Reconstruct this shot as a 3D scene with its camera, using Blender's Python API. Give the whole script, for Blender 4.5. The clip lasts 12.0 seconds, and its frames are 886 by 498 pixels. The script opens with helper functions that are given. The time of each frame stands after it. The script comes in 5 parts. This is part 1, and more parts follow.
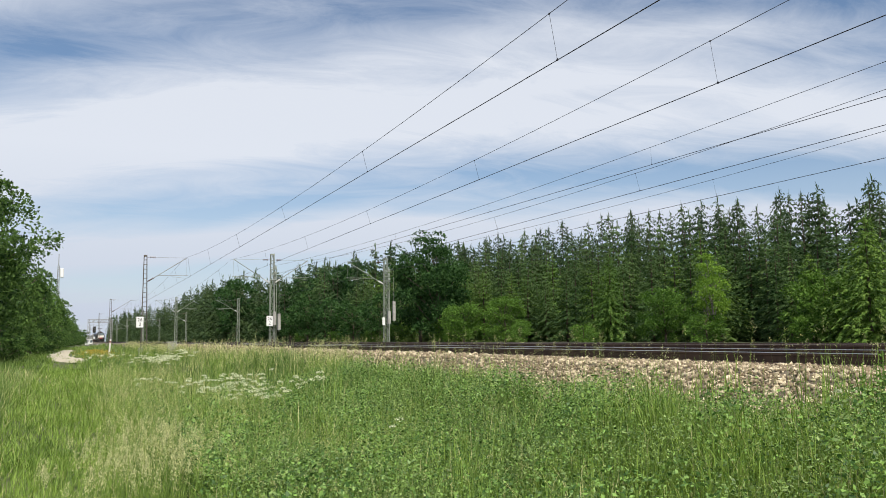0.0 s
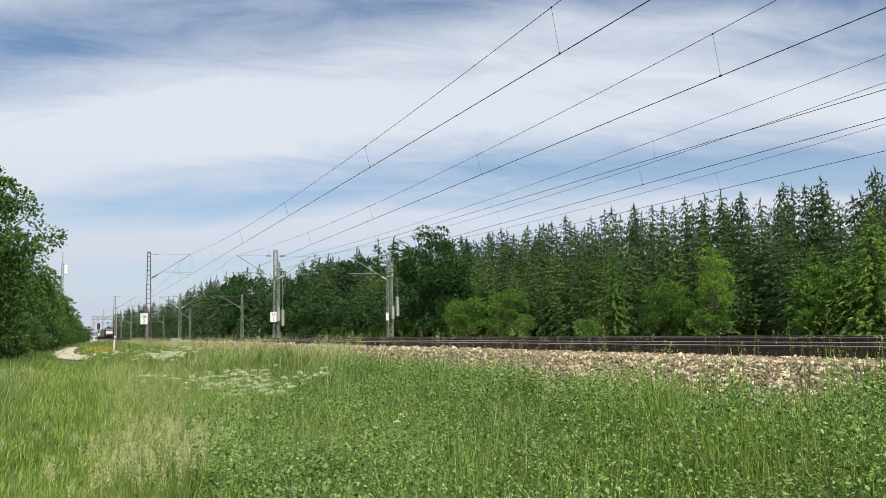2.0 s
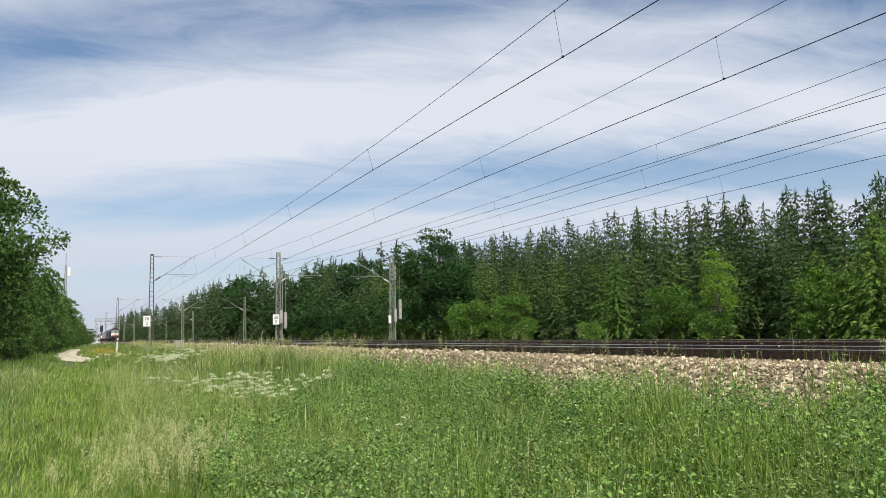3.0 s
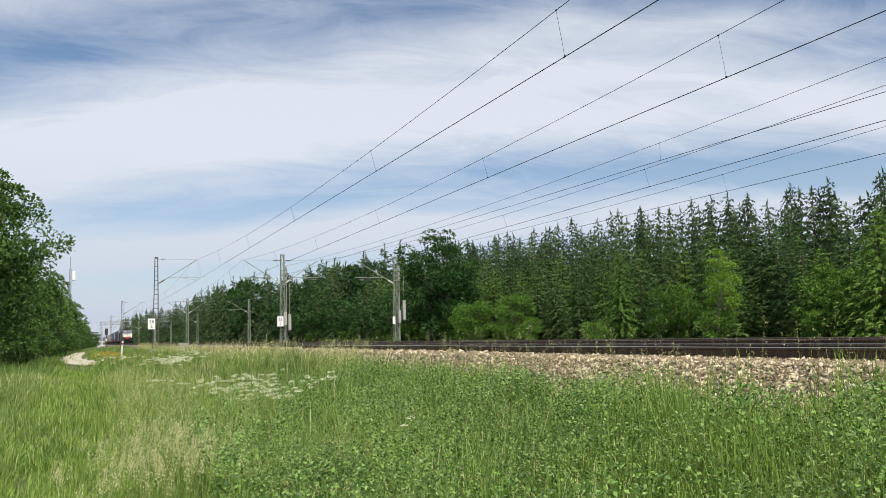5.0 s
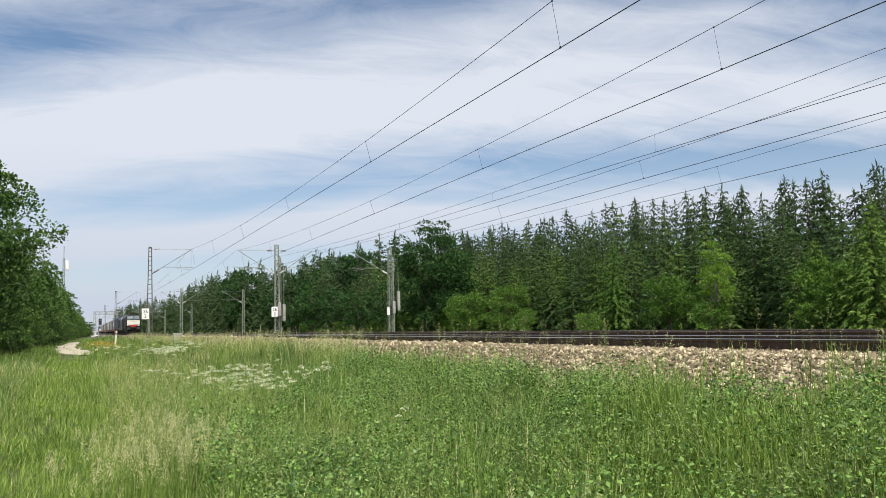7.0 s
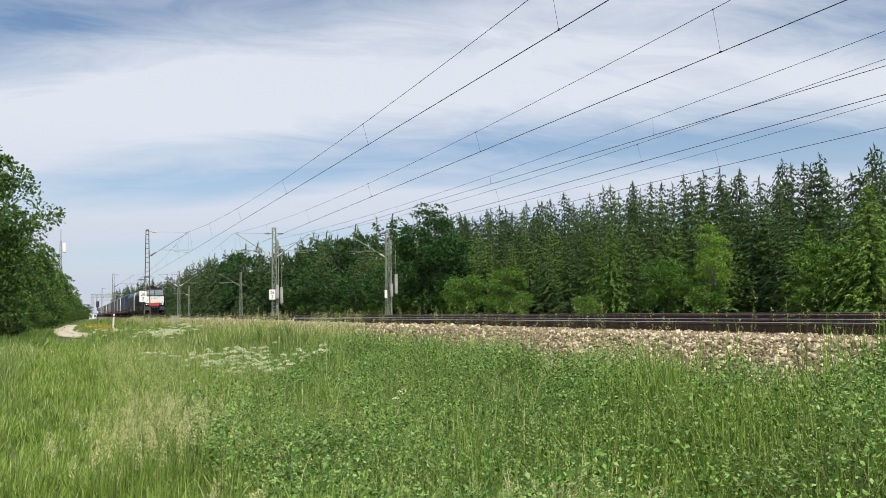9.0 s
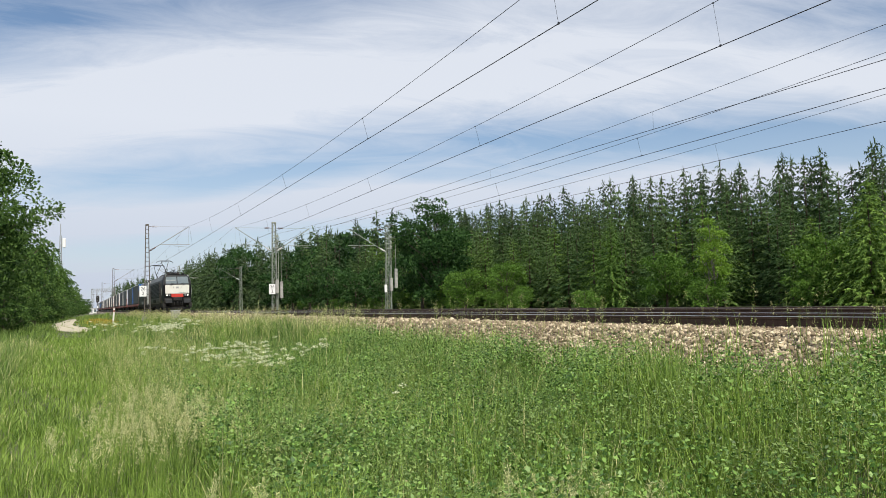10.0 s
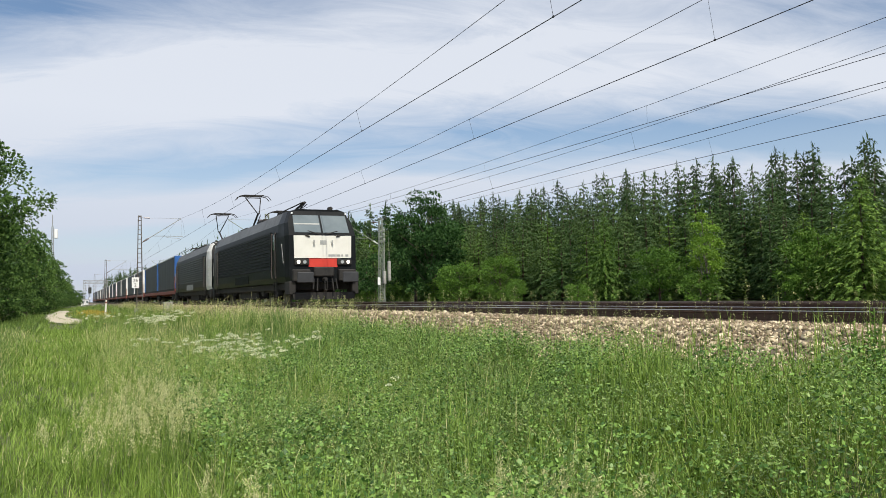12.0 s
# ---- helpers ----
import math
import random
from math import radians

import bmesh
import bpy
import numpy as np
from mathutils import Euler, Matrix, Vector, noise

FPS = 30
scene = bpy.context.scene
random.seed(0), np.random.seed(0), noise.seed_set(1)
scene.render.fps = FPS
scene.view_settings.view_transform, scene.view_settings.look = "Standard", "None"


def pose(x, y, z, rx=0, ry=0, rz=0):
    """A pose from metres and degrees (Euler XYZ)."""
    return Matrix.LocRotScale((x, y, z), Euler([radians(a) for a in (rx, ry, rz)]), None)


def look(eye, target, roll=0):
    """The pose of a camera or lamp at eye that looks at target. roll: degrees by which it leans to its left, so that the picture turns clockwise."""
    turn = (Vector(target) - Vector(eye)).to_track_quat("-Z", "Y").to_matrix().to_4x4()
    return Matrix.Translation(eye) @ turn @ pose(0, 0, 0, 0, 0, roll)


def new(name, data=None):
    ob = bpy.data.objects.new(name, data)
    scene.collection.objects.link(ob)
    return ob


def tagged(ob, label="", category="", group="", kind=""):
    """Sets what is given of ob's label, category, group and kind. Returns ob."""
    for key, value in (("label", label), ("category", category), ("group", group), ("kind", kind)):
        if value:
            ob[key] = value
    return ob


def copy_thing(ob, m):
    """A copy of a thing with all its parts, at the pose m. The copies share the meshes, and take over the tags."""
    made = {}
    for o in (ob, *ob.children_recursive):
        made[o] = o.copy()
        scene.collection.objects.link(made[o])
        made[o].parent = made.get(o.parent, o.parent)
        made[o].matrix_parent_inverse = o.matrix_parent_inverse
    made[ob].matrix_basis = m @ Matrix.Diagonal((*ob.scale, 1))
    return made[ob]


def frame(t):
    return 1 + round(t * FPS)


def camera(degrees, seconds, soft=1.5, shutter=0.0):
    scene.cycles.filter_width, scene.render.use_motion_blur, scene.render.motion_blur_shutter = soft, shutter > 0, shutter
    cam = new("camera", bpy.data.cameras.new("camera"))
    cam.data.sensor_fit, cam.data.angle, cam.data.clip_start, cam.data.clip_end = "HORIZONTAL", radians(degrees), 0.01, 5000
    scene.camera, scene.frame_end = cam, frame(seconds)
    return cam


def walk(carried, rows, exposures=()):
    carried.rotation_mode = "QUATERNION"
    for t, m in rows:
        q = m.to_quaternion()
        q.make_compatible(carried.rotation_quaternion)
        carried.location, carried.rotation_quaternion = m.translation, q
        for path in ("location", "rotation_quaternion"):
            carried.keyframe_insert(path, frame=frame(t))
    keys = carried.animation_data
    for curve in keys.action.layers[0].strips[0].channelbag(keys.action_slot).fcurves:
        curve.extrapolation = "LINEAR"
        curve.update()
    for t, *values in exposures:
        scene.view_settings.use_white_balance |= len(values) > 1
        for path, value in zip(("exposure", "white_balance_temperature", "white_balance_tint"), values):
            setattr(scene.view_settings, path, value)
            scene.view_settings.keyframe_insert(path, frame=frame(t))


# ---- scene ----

EYE = Vector((0.0, 0.0, 1.55))
RAIL = 1.25          # top of the rails
TRACKS = (9.2, 13.6, 21.0, 25.1)
ROWS = (-5.9, 79.7, 165.0, 250.0, 335.0, 420.0)   # mast rows along the line


def aim(yaw, pitch, roll):
    """A hand-held view from EYE; yaw to the right of the line's direction."""
    a, b = radians(yaw), radians(pitch)
    way = Vector((math.sin(a) * math.cos(b), math.cos(a) * math.cos(b), math.sin(b)))
    return look(EYE, EYE + way, roll)


cam = camera(57.29, 12.0, soft=0.8)
walk(cam, [
        (0, aim(24.276, 6.072, -1.003)),
        (0.5, aim(24.090, 5.806, -1.176)),
        (1, aim(23.943, 5.609, -1.186)),
        (1.5, aim(23.955, 5.669, -1.267)),
        (2, aim(24.048, 5.723, -1.322)),
        (2.5, aim(23.843, 5.806, -1.244)),
        (3, aim(23.861, 5.933, -1.204)),
        (5, aim(23.604, 5.985, -1.624)),
        (5.5, aim(24.002, 5.742, -1.653)),
        (6, aim(24.104, 5.388, -1.559)),
        (6.5, aim(23.897, 5.465, -1.443)),
        (7, aim(23.970, 5.335, -1.446)),
        (9, aim(24.117, 4.137, -1.381)),
        (9.5, aim(24.124, 3.969, -1.347)),
        (10, aim(24.116, 3.735, -1.451)),
        (10.5, aim(24.117, 3.444, -1.504)),
        (11, aim(24.170, 3.090, -1.499)),
        (11.5, aim(24.447, 2.903, -1.305)),
        (12, aim(24.571, 3.225, -1.201)),
])

# ---- world and sun ----
SUN_DIR = Vector((-0.05, -0.88, 1.15)).normalized()
world = bpy.data.worlds.new("sky")
scene.world = world
world.use_nodes = True


def build_sky(tree):
    n, l = tree.nodes, tree.links
    n.clear()
    out = n.new("ShaderNodeOutputWorld")
    bg = n.new("ShaderNodeBackground")
    sky = n.new("ShaderNodeTexSky")
    sky.sky_type = "NISHITA"
    sky.sun_disc = False
    sky.sun_elevation = math.asin(SUN_DIR.z)
    sky.sun_rotation = math.atan2(SUN_DIR.x, SUN_DIR.y)
    sky.air_density, sky.dust_density, sky.ozone_density = 1.0, 0.1, 2.4
    co = n.new("ShaderNodeTexCoord")
    sep = n.new("ShaderNodeSeparateXYZ")
    l.new(co.outputs["Generated"], sep.inputs[0])
    # thin high cloud on a flat layer overhead: direction / (height + curve)
    zz = n.new("ShaderNodeMath"); zz.operation = "MAXIMUM"; zz.inputs[1].default_value = 0.0
    l.new(sep.outputs[2], zz.inputs[0])
    za = n.new("ShaderNodeMath"); za.operation = "ADD"; za.inputs[1].default_value = 0.16
    l.new(zz.outputs[0], za.inputs[0])
    div = n.new("ShaderNodeVectorMath"); div.operation = "DIVIDE"
    cmb = n.new("ShaderNodeCombineXYZ")
    for i in range(3):
        l.new(za.outputs[0], cmb.inputs[i])
    l.new(co.outputs["Generated"], div.inputs[0])
    l.new(cmb.outputs[0], div.inputs[1])

    def layer(scale, rot, loc, detail, rough, distort):
        turn = n.new("ShaderNodeMapping")
        turn.inputs["Rotation"].default_value = (0, 0, radians(rot))
        l.new(div.outputs[0], turn.inputs[0])
        mp = n.new("ShaderNodeMapping")
        mp.inputs["Location"].default_value = loc
        mp.inputs["Scale"].default_value = scale
        l.new(turn.outputs[0], mp.inputs[0])
        t = n.new("ShaderNodeTexNoise")
        t.inputs["Scale"].default_value = 1.0
        t.inputs["Detail"].default_value = detail
        t.inputs["Roughness"].default_value = rough
        t.inputs["Distortion"].default_value = distort
        l.new(mp.outputs[0], t.inputs["Vector"])
        return t.outputs["Fac"]

    big = layer((0.42, 1.05, 0.0), SKY_TURN, SKY_BIG, 3.0, 0.5, 0.3)
    fine = layer((1.9, 4.0, 0.0), SKY_TURN - 14, (4.1, 2.3, 0), 9.0, 0.68, 1.0)
    mix = n.new("ShaderNodeMath"); mix.operation = "MULTIPLY_ADD"
    mix.inputs[1].default_value = 0.34
    l.new(fine, mix.inputs[0])
    l.new(big, mix.inputs[2])
    # long rolls of cirrus across the layer
    rot = n.new("ShaderNodeMapping")
    rot.inputs["Rotation"].default_value = (0, 0, radians(30))
    l.new(div.outputs[0], rot.inputs[0])
    sp = n.new("ShaderNodeSeparateXYZ")
    l.new(rot.outputs[0], sp.inputs[0])
    ph = n.new("ShaderNodeMath"); ph.operation = "MULTIPLY_ADD"
    ph.inputs[1].default_value = 2 * math.pi / 1.10
    ph.inputs[2].default_value = math.pi / 2 - 2 * math.pi * 2.26 / 1.10 - 1.2
    l.new(sp.outputs[1], ph.inputs[0])
    wob = n.new("ShaderNodeMath"); wob.operation = "MULTIPLY_ADD"
    wob.inputs[1].default_value = 2.4
    l.new(big, wob.inputs[0])
    l.new(ph.outputs[0], wob.inputs[2])
    si = n.new("ShaderNodeMath"); si.operation = "SINE"
    l.new(wob.outputs[0], si.inputs[0])
    roll = n.new("ShaderNodeMath"); roll.operation = "MULTIPLY_ADD"
    roll.inputs[1].default_value = 0.155
    l.new(si.outputs[0], roll.inputs[0])
    l.new(mix.outputs[0], roll.inputs[2])
    ramp = n.new("ShaderNodeValToRGB")
    ramp.color_ramp.elements[0].position = SKY_RAMP[0]
    ramp.color_ramp.elements[0].color = (0.0, 0.0, 0.0, 1)
    ramp.color_ramp.elements[1].position = SKY_RAMP[1]
    ramp.color_ramp.elements[1].color = (0.93, 0.93, 0.93, 1)
    l.new(roll.outputs[0], ramp.inputs[0])
    hz = n.new("ShaderNodeMapRange")
    hz.inputs["From Min"].default_value, hz.inputs["From Max"].default_value = 0.0, 0.22
    hz.inputs["To Min"].default_value, hz.inputs["To Max"].default_value = 0.92, 0.0
    l.new(zz.outputs[0], hz.inputs[0])
    cm = n.new("ShaderNodeMix"); cm.data_type = "RGBA"
    l.new(ramp.outputs[0], cm.inputs["Factor"])
    l.new(sky.outputs[0], cm.inputs["A"])
    cm.inputs["B"].default_value = SKY_CLOUD
    low = n.new("ShaderNodeMix"); low.data_type = "RGBA"
    l.new(hz.outputs[0], low.inputs["Factor"])
    l.new(cm.outputs["Result"], low.inputs["A"])
    low.inputs["B"].default_value = (4.9, 5.5, 6.7, 1)
    l.new(low.outputs["Result"], bg.inputs[0])
    bg.inputs[1].default_value = 0.11
    l.new(bg.outputs[0], out.inputs[0])


SKY_TURN, SKY_BIG, SKY_RAMP = 24, (0.3, 0.9, 0.0), (0.47, 0.76)
SKY_CLOUD = (7.2, 7.55, 8.25, 1)
build_sky(world.node_tree)
sun = new("sun", bpy.data.lights.new("sun", "SUN"))
sun.data.energy, sun.data.angle, sun.data.color = 5.0, radians(0.6), (1.0, 0.94, 0.82)
sun.matrix_world = look(SUN_DIR * 100, (0, 0, 0))
scene.view_settings.exposure = -0.02

# ---- materials ----


def mat(name, a, b, rough=0.7, scale=4.0, metal=0.0, bump=0.0, island=0.0, obj=0.0, fine=0.0, trans=0.0, spec=0.5, wave=None):
    """A surface whose colour drifts between a and b; island/obj: share of random tone per piece; trans: light through leaves."""
    m = bpy.data.materials.new(name)
    m.use_nodes = True
    n, l = m.node_tree.nodes, m.node_tree.links
    p = n["Principled BSDF"]
    p.inputs["Roughness"].default_value = rough
    p.inputs["Metallic"].default_value = metal
    p.inputs["Specular IOR Level"].default_value = spec
    co = n.new("ShaderNodeTexCoord")
    t = n.new("ShaderNodeTexNoise")
    t.inputs["Scale"].default_value = scale
    t.inputs["Detail"].default_value = 5.0
    t.inputs["Roughness"].default_value = 0.6
    l.new(co.outputs["Object"], t.inputs["Vector"])
    val = t.outputs["Fac"]

    def add(src, k):
        nonlocal val
        s = n.new("ShaderNodeMath"); s.operation = "SUBTRACT"; s.inputs[1].default_value = 0.5
        l.new(src, s.inputs[0])
        q = n.new("ShaderNodeMath"); q.operation = "MULTIPLY_ADD"; q.inputs[1].default_value = k
        l.new(s.outputs[0], q.inputs[0])
        l.new(val, q.inputs[2])
        val = q.outputs[0]

    if fine:
        t2 = n.new("ShaderNodeTexNoise")
        t2.inputs["Scale"].default_value = scale * 9
        t2.inputs["Detail"].default_value = 3.0
        l.new(co.outputs["Object"], t2.inputs["Vector"])
        add(t2.outputs["Fac"], fine)
    if island:
        g = n.new("ShaderNodeNewGeometry")
        add(g.outputs["Random Per Island"], island)
    if obj:
        o = n.new("ShaderNodeObjectInfo")
        add(o.outputs["Random"], obj)
    ramp = n.new("ShaderNodeValToRGB")
    ramp.color_ramp.elements[0].position, ramp.color_ramp.elements[1].position = 0.25, 0.75
    ramp.color_ramp.elements[0].color, ramp.color_ramp.elements[1].color = (*a, 1), (*b, 1)
    l.new(val, ramp.inputs[0])
    l.new(ramp.outputs[0], p.inputs["Base Color"])
    if bump:
        bp = n.new("ShaderNodeBump")
        bp.inputs["Strength"].default_value = bump
        bp.inputs["Distance"].default_value = 0.02
        l.new(val, bp.inputs["Height"])
        l.new(bp.outputs[0], p.inputs["Normal"])
    if trans:
        tr = n.new("ShaderNodeBsdfTranslucent")
        l.new(ramp.outputs[0], tr.inputs[0])
        mx = n.new("ShaderNodeMixShader")
        mx.inputs[0].default_value = trans
        out = n["Material Output"]
        l.new(p.outputs[0], mx.inputs[1])
        l.new(tr.outputs[0], mx.inputs[2])
        l.new(mx.outputs[0], out.inputs[0])
    return m


def lamp_mat(name, colour, power):
    m = bpy.data.materials.new(name)
    m.use_nodes = True
    p = m.node_tree.nodes["Principled BSDF"]
    p.inputs["Base Color"].default_value = (*colour, 1)
    p.inputs["Emission Color"].default_value = (*colour, 1)
    p.inputs["Emission Strength"].default_value = power
    return m


M_SOIL = mat("soil_and_thatch", (0.045, 0.05, 0.02), (0.11, 0.13, 0.045), 0.95, 1.3, bump=0.6, fine=0.5)
M_FOREST_FLOOR = mat("forest_floor", (0.02, 0.025, 0.01), (0.05, 0.06, 0.025), 0.95, 0.8, fine=0.5)
M_PATH = mat("pale_gravel", (0.38, 0.33, 0.24), (0.58, 0.52, 0.40), 0.95, 1.1, bump=0.5, fine=0.6)
M_STONE = mat("ballast_stone", (0.21, 0.16, 0.10), (0.70, 0.59, 0.41), 0.9, 5.0, island=0.9, obj=0.9, fine=0.3)
# darker than the stones: shade in the gaps is put into this colour
M_BED = mat("ballast_bed", (0.08, 0.062, 0.045), (0.22, 0.18, 0.13), 0.95, 14.0, bump=1.0, fine=0.6)
M_RAIL = mat("rusty_rail", (0.045, 0.028, 0.020), (0.10, 0.06, 0.042), 0.75, 6.0, metal=0.3, bump=0.2, fine=0.4)
M_SHINE = mat("polished_rail_head", (0.50, 0.48, 0.47), (0.62, 0.61, 0.60), 0.30, 8.0, metal=1.0)
M_DULLHEAD = mat("dull_rail_head", (0.10, 0.08, 0.07), (0.17, 0.14, 0.125), 0.55, 8.0, metal=0.5)
M_SLEEPER = mat("concrete_sleeper", (0.20, 0.18, 0.16), (0.34, 0.31, 0.28), 0.9, 3.0, bump=0.3, obj=0.5)
M_GALV = mat("weathered_galvanised_steel", (0.24, 0.25, 0.25), (0.42, 0.43, 0.42), 0.55, 3.0, metal=0.35, bump=0.05, fine=0.3)
M_GREENSTEEL = mat("grey_green_painted_steel", (0.22, 0.25, 0.20), (0.36, 0.39, 0.33), 0.6, 3.0, metal=0.1, fine=0.3)
M_INSUL = mat("brown_porcelain", (0.10, 0.05, 0.035), (0.16, 0.09, 0.06), 0.25, 5.0)
M_INSULW = mat("pale_porcelain", (0.62, 0.62, 0.58), (0.78, 0.78, 0.74), 0.3, 5.0)
M_WIRE = mat("dark_copper_wire", (0.020, 0.022, 0.028), (0.035, 0.036, 0.042), 0.6, 5.0, metal=0.3)
M_CONC = mat("concrete", (0.30, 0.29, 0.27), (0.46, 0.45, 0.42), 0.9, 3.0, bump=0.3, fine=0.3)
M_SIGN = mat("white_enamel", (0.76, 0.76, 0.75), (0.84, 0.84, 0.83), 0.4, 3.0)
M_INK = mat("black_lettering", (0.015, 0.015, 0.015), (0.03, 0.03, 0.03), 0.6, 3.0)

# ---- mesh helpers ----


def mesh_ob(name, bm, material, parent=None, label="", smooth=False):
    me = bpy.data.meshes.new(name)
    if smooth:
        for f in bm.faces:
            f.smooth = True
    bm.to_mesh(me)
    bm.free()
    for m in (material if isinstance(material, (list, tuple)) else [material]):
        me.materials.append(m)
    ob = new(name, me)
    if parent is not None:
        ob.parent = parent
    if label:
        tagged(ob, label)
    return ob


def part(name, bm, material, parent, label="", smooth=False):
    return mesh_ob(name, bm, material, parent, label, smooth)


def empty(name, m, label, category, group="", kind=""):
    ob = new(name)
    ob.matrix_basis = m
    return tagged(ob, label, category, group, kind)


def box(bm, x0, x1, y0, y1, z0, z1, bevel=0.0):
    vs = [bm.verts.new((x, y, z)) for z in (z0, z1) for x, y in ((x0, y0), (x1, y0), (x1, y1), (x0, y1))]
    fs = [bm.faces.new([vs[i] for i in q]) for q in
          ((3, 2, 1, 0), (4, 5, 6, 7), (0, 1, 5, 4), (1, 2, 6, 5), (2, 3, 7, 6), (3, 0, 4, 7))]
    if bevel:
        es = {e for f in fs for e in f.edges}
        bmesh.ops.bevel(bm, geom=list(es), offset=bevel, segments=1, affect="EDGES")
    return bm


def bar(bm, p, q, r, sides=6):
    """A round bar from p to q."""
    p, q = Vector(p), Vector(q)
    d = q - p
    if d.length < 1e-6:
        return bm
    m = Matrix.Translation((p + q) / 2) @ d.to_track_quat("Z", "Y").to_matrix().to_4x4()
    bmesh.ops.create_cone(bm, cap_ends=True, segments=sides, radius1=r, radius2=r, depth=d.length, matrix=m)
    return bm


def angle_bar(bm, p, q, w):
    """A square steel section from p to q."""
    p, q = Vector(p), Vector(q)
    d = q - p
    m = Matrix.Translation((p + q) / 2) @ d.to_track_quat("Z", "Y").to_matrix().to_4x4() @ Matrix.Diagonal((w, w, d.length, 1))
    bmesh.ops.create_cube(bm, size=1.0, matrix=m)
    return bm


def prism(bm, pts, y0, y1):
    """A closed outline in x and z, drawn out from y0 to y1."""
    a = [bm.verts.new((x, y0, z)) for x, z in pts]
    b = [bm.verts.new((x, y1, z)) for x, z in pts]
    n = len(pts)
    bm.faces.new(a)
    bm.faces.new(b[::-1])
    for i in range(n):
        bm.faces.new((a[(i + 1) % n], a[i], b[i], b[(i + 1) % n]))
    bmesh.ops.recalc_face_normals(bm, faces=bm.faces)
    return bm


def from_arrays(name, verts, faces, material, parent=None):
    """A mesh from arrays: verts (n, 3), faces (m, k) all of one size, or a list of such."""
    me = bpy.data.meshes.new(name)
    groups = faces if isinstance(faces, list) else [faces]
    me.vertices.add(len(verts))
    me.vertices.foreach_set("co", np.ascontiguousarray(verts, dtype=np.float32).ravel())
    loops = np.concatenate([g.ravel() for g in groups]).astype(np.int32)
    totals = np.concatenate([np.full(len(g), g.shape[1]) for g in groups]).astype(np.int32)
    starts = np.concatenate([[0], np.cumsum(totals)[:-1]]).astype(np.int32)
    me.loops.add(len(loops))
    me.loops.foreach_set("vertex_index", loops)
    me.polygons.add(len(totals))
    me.polygons.foreach_set("loop_start", starts)
    me.polygons.foreach_set("loop_total", totals)
    for m in (material if isinstance(material, (list, tuple)) else [material]):
        me.materials.append(m)
    me.update(calc_edges=True)
    ob = new(name, me)
    if parent is not None:
        ob.parent = parent
    return ob


# ---- ground ----


def ground_z(x, y):
    """The lie of the land: flat meadow, a low bank below the ballast, level under the line, falling away behind."""
    x = np.asarray(x, dtype=float)
    y = np.asarray(y, dtype=float)
    k = np.clip((x - 3.2) / 3.2, 0, 1)
    bank = 0.5 * k * k * (3 - 2 * k)
    far = np.clip((x - 28.5) / 4, 0, 1)
    z = bank + 0.25 * far * far
    dip = np.clip(1 - np.abs(x - 2.6) / 2.2, 0, 1) * np.clip(1 - y / 60, 0, 1)
    z = z - 0.15 * dip
    z = z + 0.05 * np.sin(x * 1.1 + 0.35 * y) * np.sin(0.6 * y) * (np.abs(y) < 150) * (x < 6)
    return z


def build_ground():
    xs = np.concatenate([[-3000, -1200, -500, -200, -90, -50, -30, -20], np.arange(-14, 8, 0.5), np.arange(8, 40, 2.0), [45, 60, 90, 150, 300, 700, 1500, 3000]])
    ys = np.concatenate([[-1500, -500, -150, -60, -30, -15], np.arange(-8, 60, 1.0), np.arange(60, 200, 5.0), [210, 240, 280, 340, 420, 600, 900, 1500, 3000]])
    gx, gy = np.meshgrid(xs, ys)
    v = np.stack([gx, gy, ground_z(gx, gy)], -1).reshape(-1, 3)
    w, h = len(xs), len(ys)
    i = (np.arange(h - 1)[:, None] * w + np.arange(w - 1)[None]).ravel()
    ob = from_arrays("ground", v, np.stack([i, i + 1, i + w + 1, i + w], 1), M_SOIL)
    tagged(ob, "flat meadow soil with a low bank beside the railway", "ground", kind="structure")


build_ground()


def build_ballast():
    bm = bmesh.new()
    z = RAIL - 0.17
    prism(bm, [(5.9, 0.25), (7.3, z), (15.5, z), (16.6, z - 0.3), (18.2, z - 0.3), (19.2, z - 0.3), (27.0, z - 0.3), (28.8, 0.1)], -60, 900)
    ob = mesh_ob("ballast_bed", bm, M_BED)
    tagged(ob, "bed of grey-pink crushed stone below the tracks", "ballast", kind="structure")
    return ob


bed = build_ballast()


def build_stained_bed():
    """The rust-stained stone between and beside the rails."""
    for x0, x1, dz in ((7.95, 15.0, 0.0), (19.5, 26.6, -0.3)):
        bm = bmesh.new()
        box(bm, x0, x1, -60, 900, RAIL - 0.2 + dz, RAIL - 0.166 + dz)
        tagged(mesh_ob("stained_ballast", bm, M_STAINED), "rust-brown stained ballast between the rails", "ballast", kind="structure")


M_STAINED = mat("rust_stained_ballast", (0.045, 0.032, 0.024), (0.13, 0.095, 0.07), 0.95, 12.0, bump=0.8, fine=0.6)
build_stained_bed()


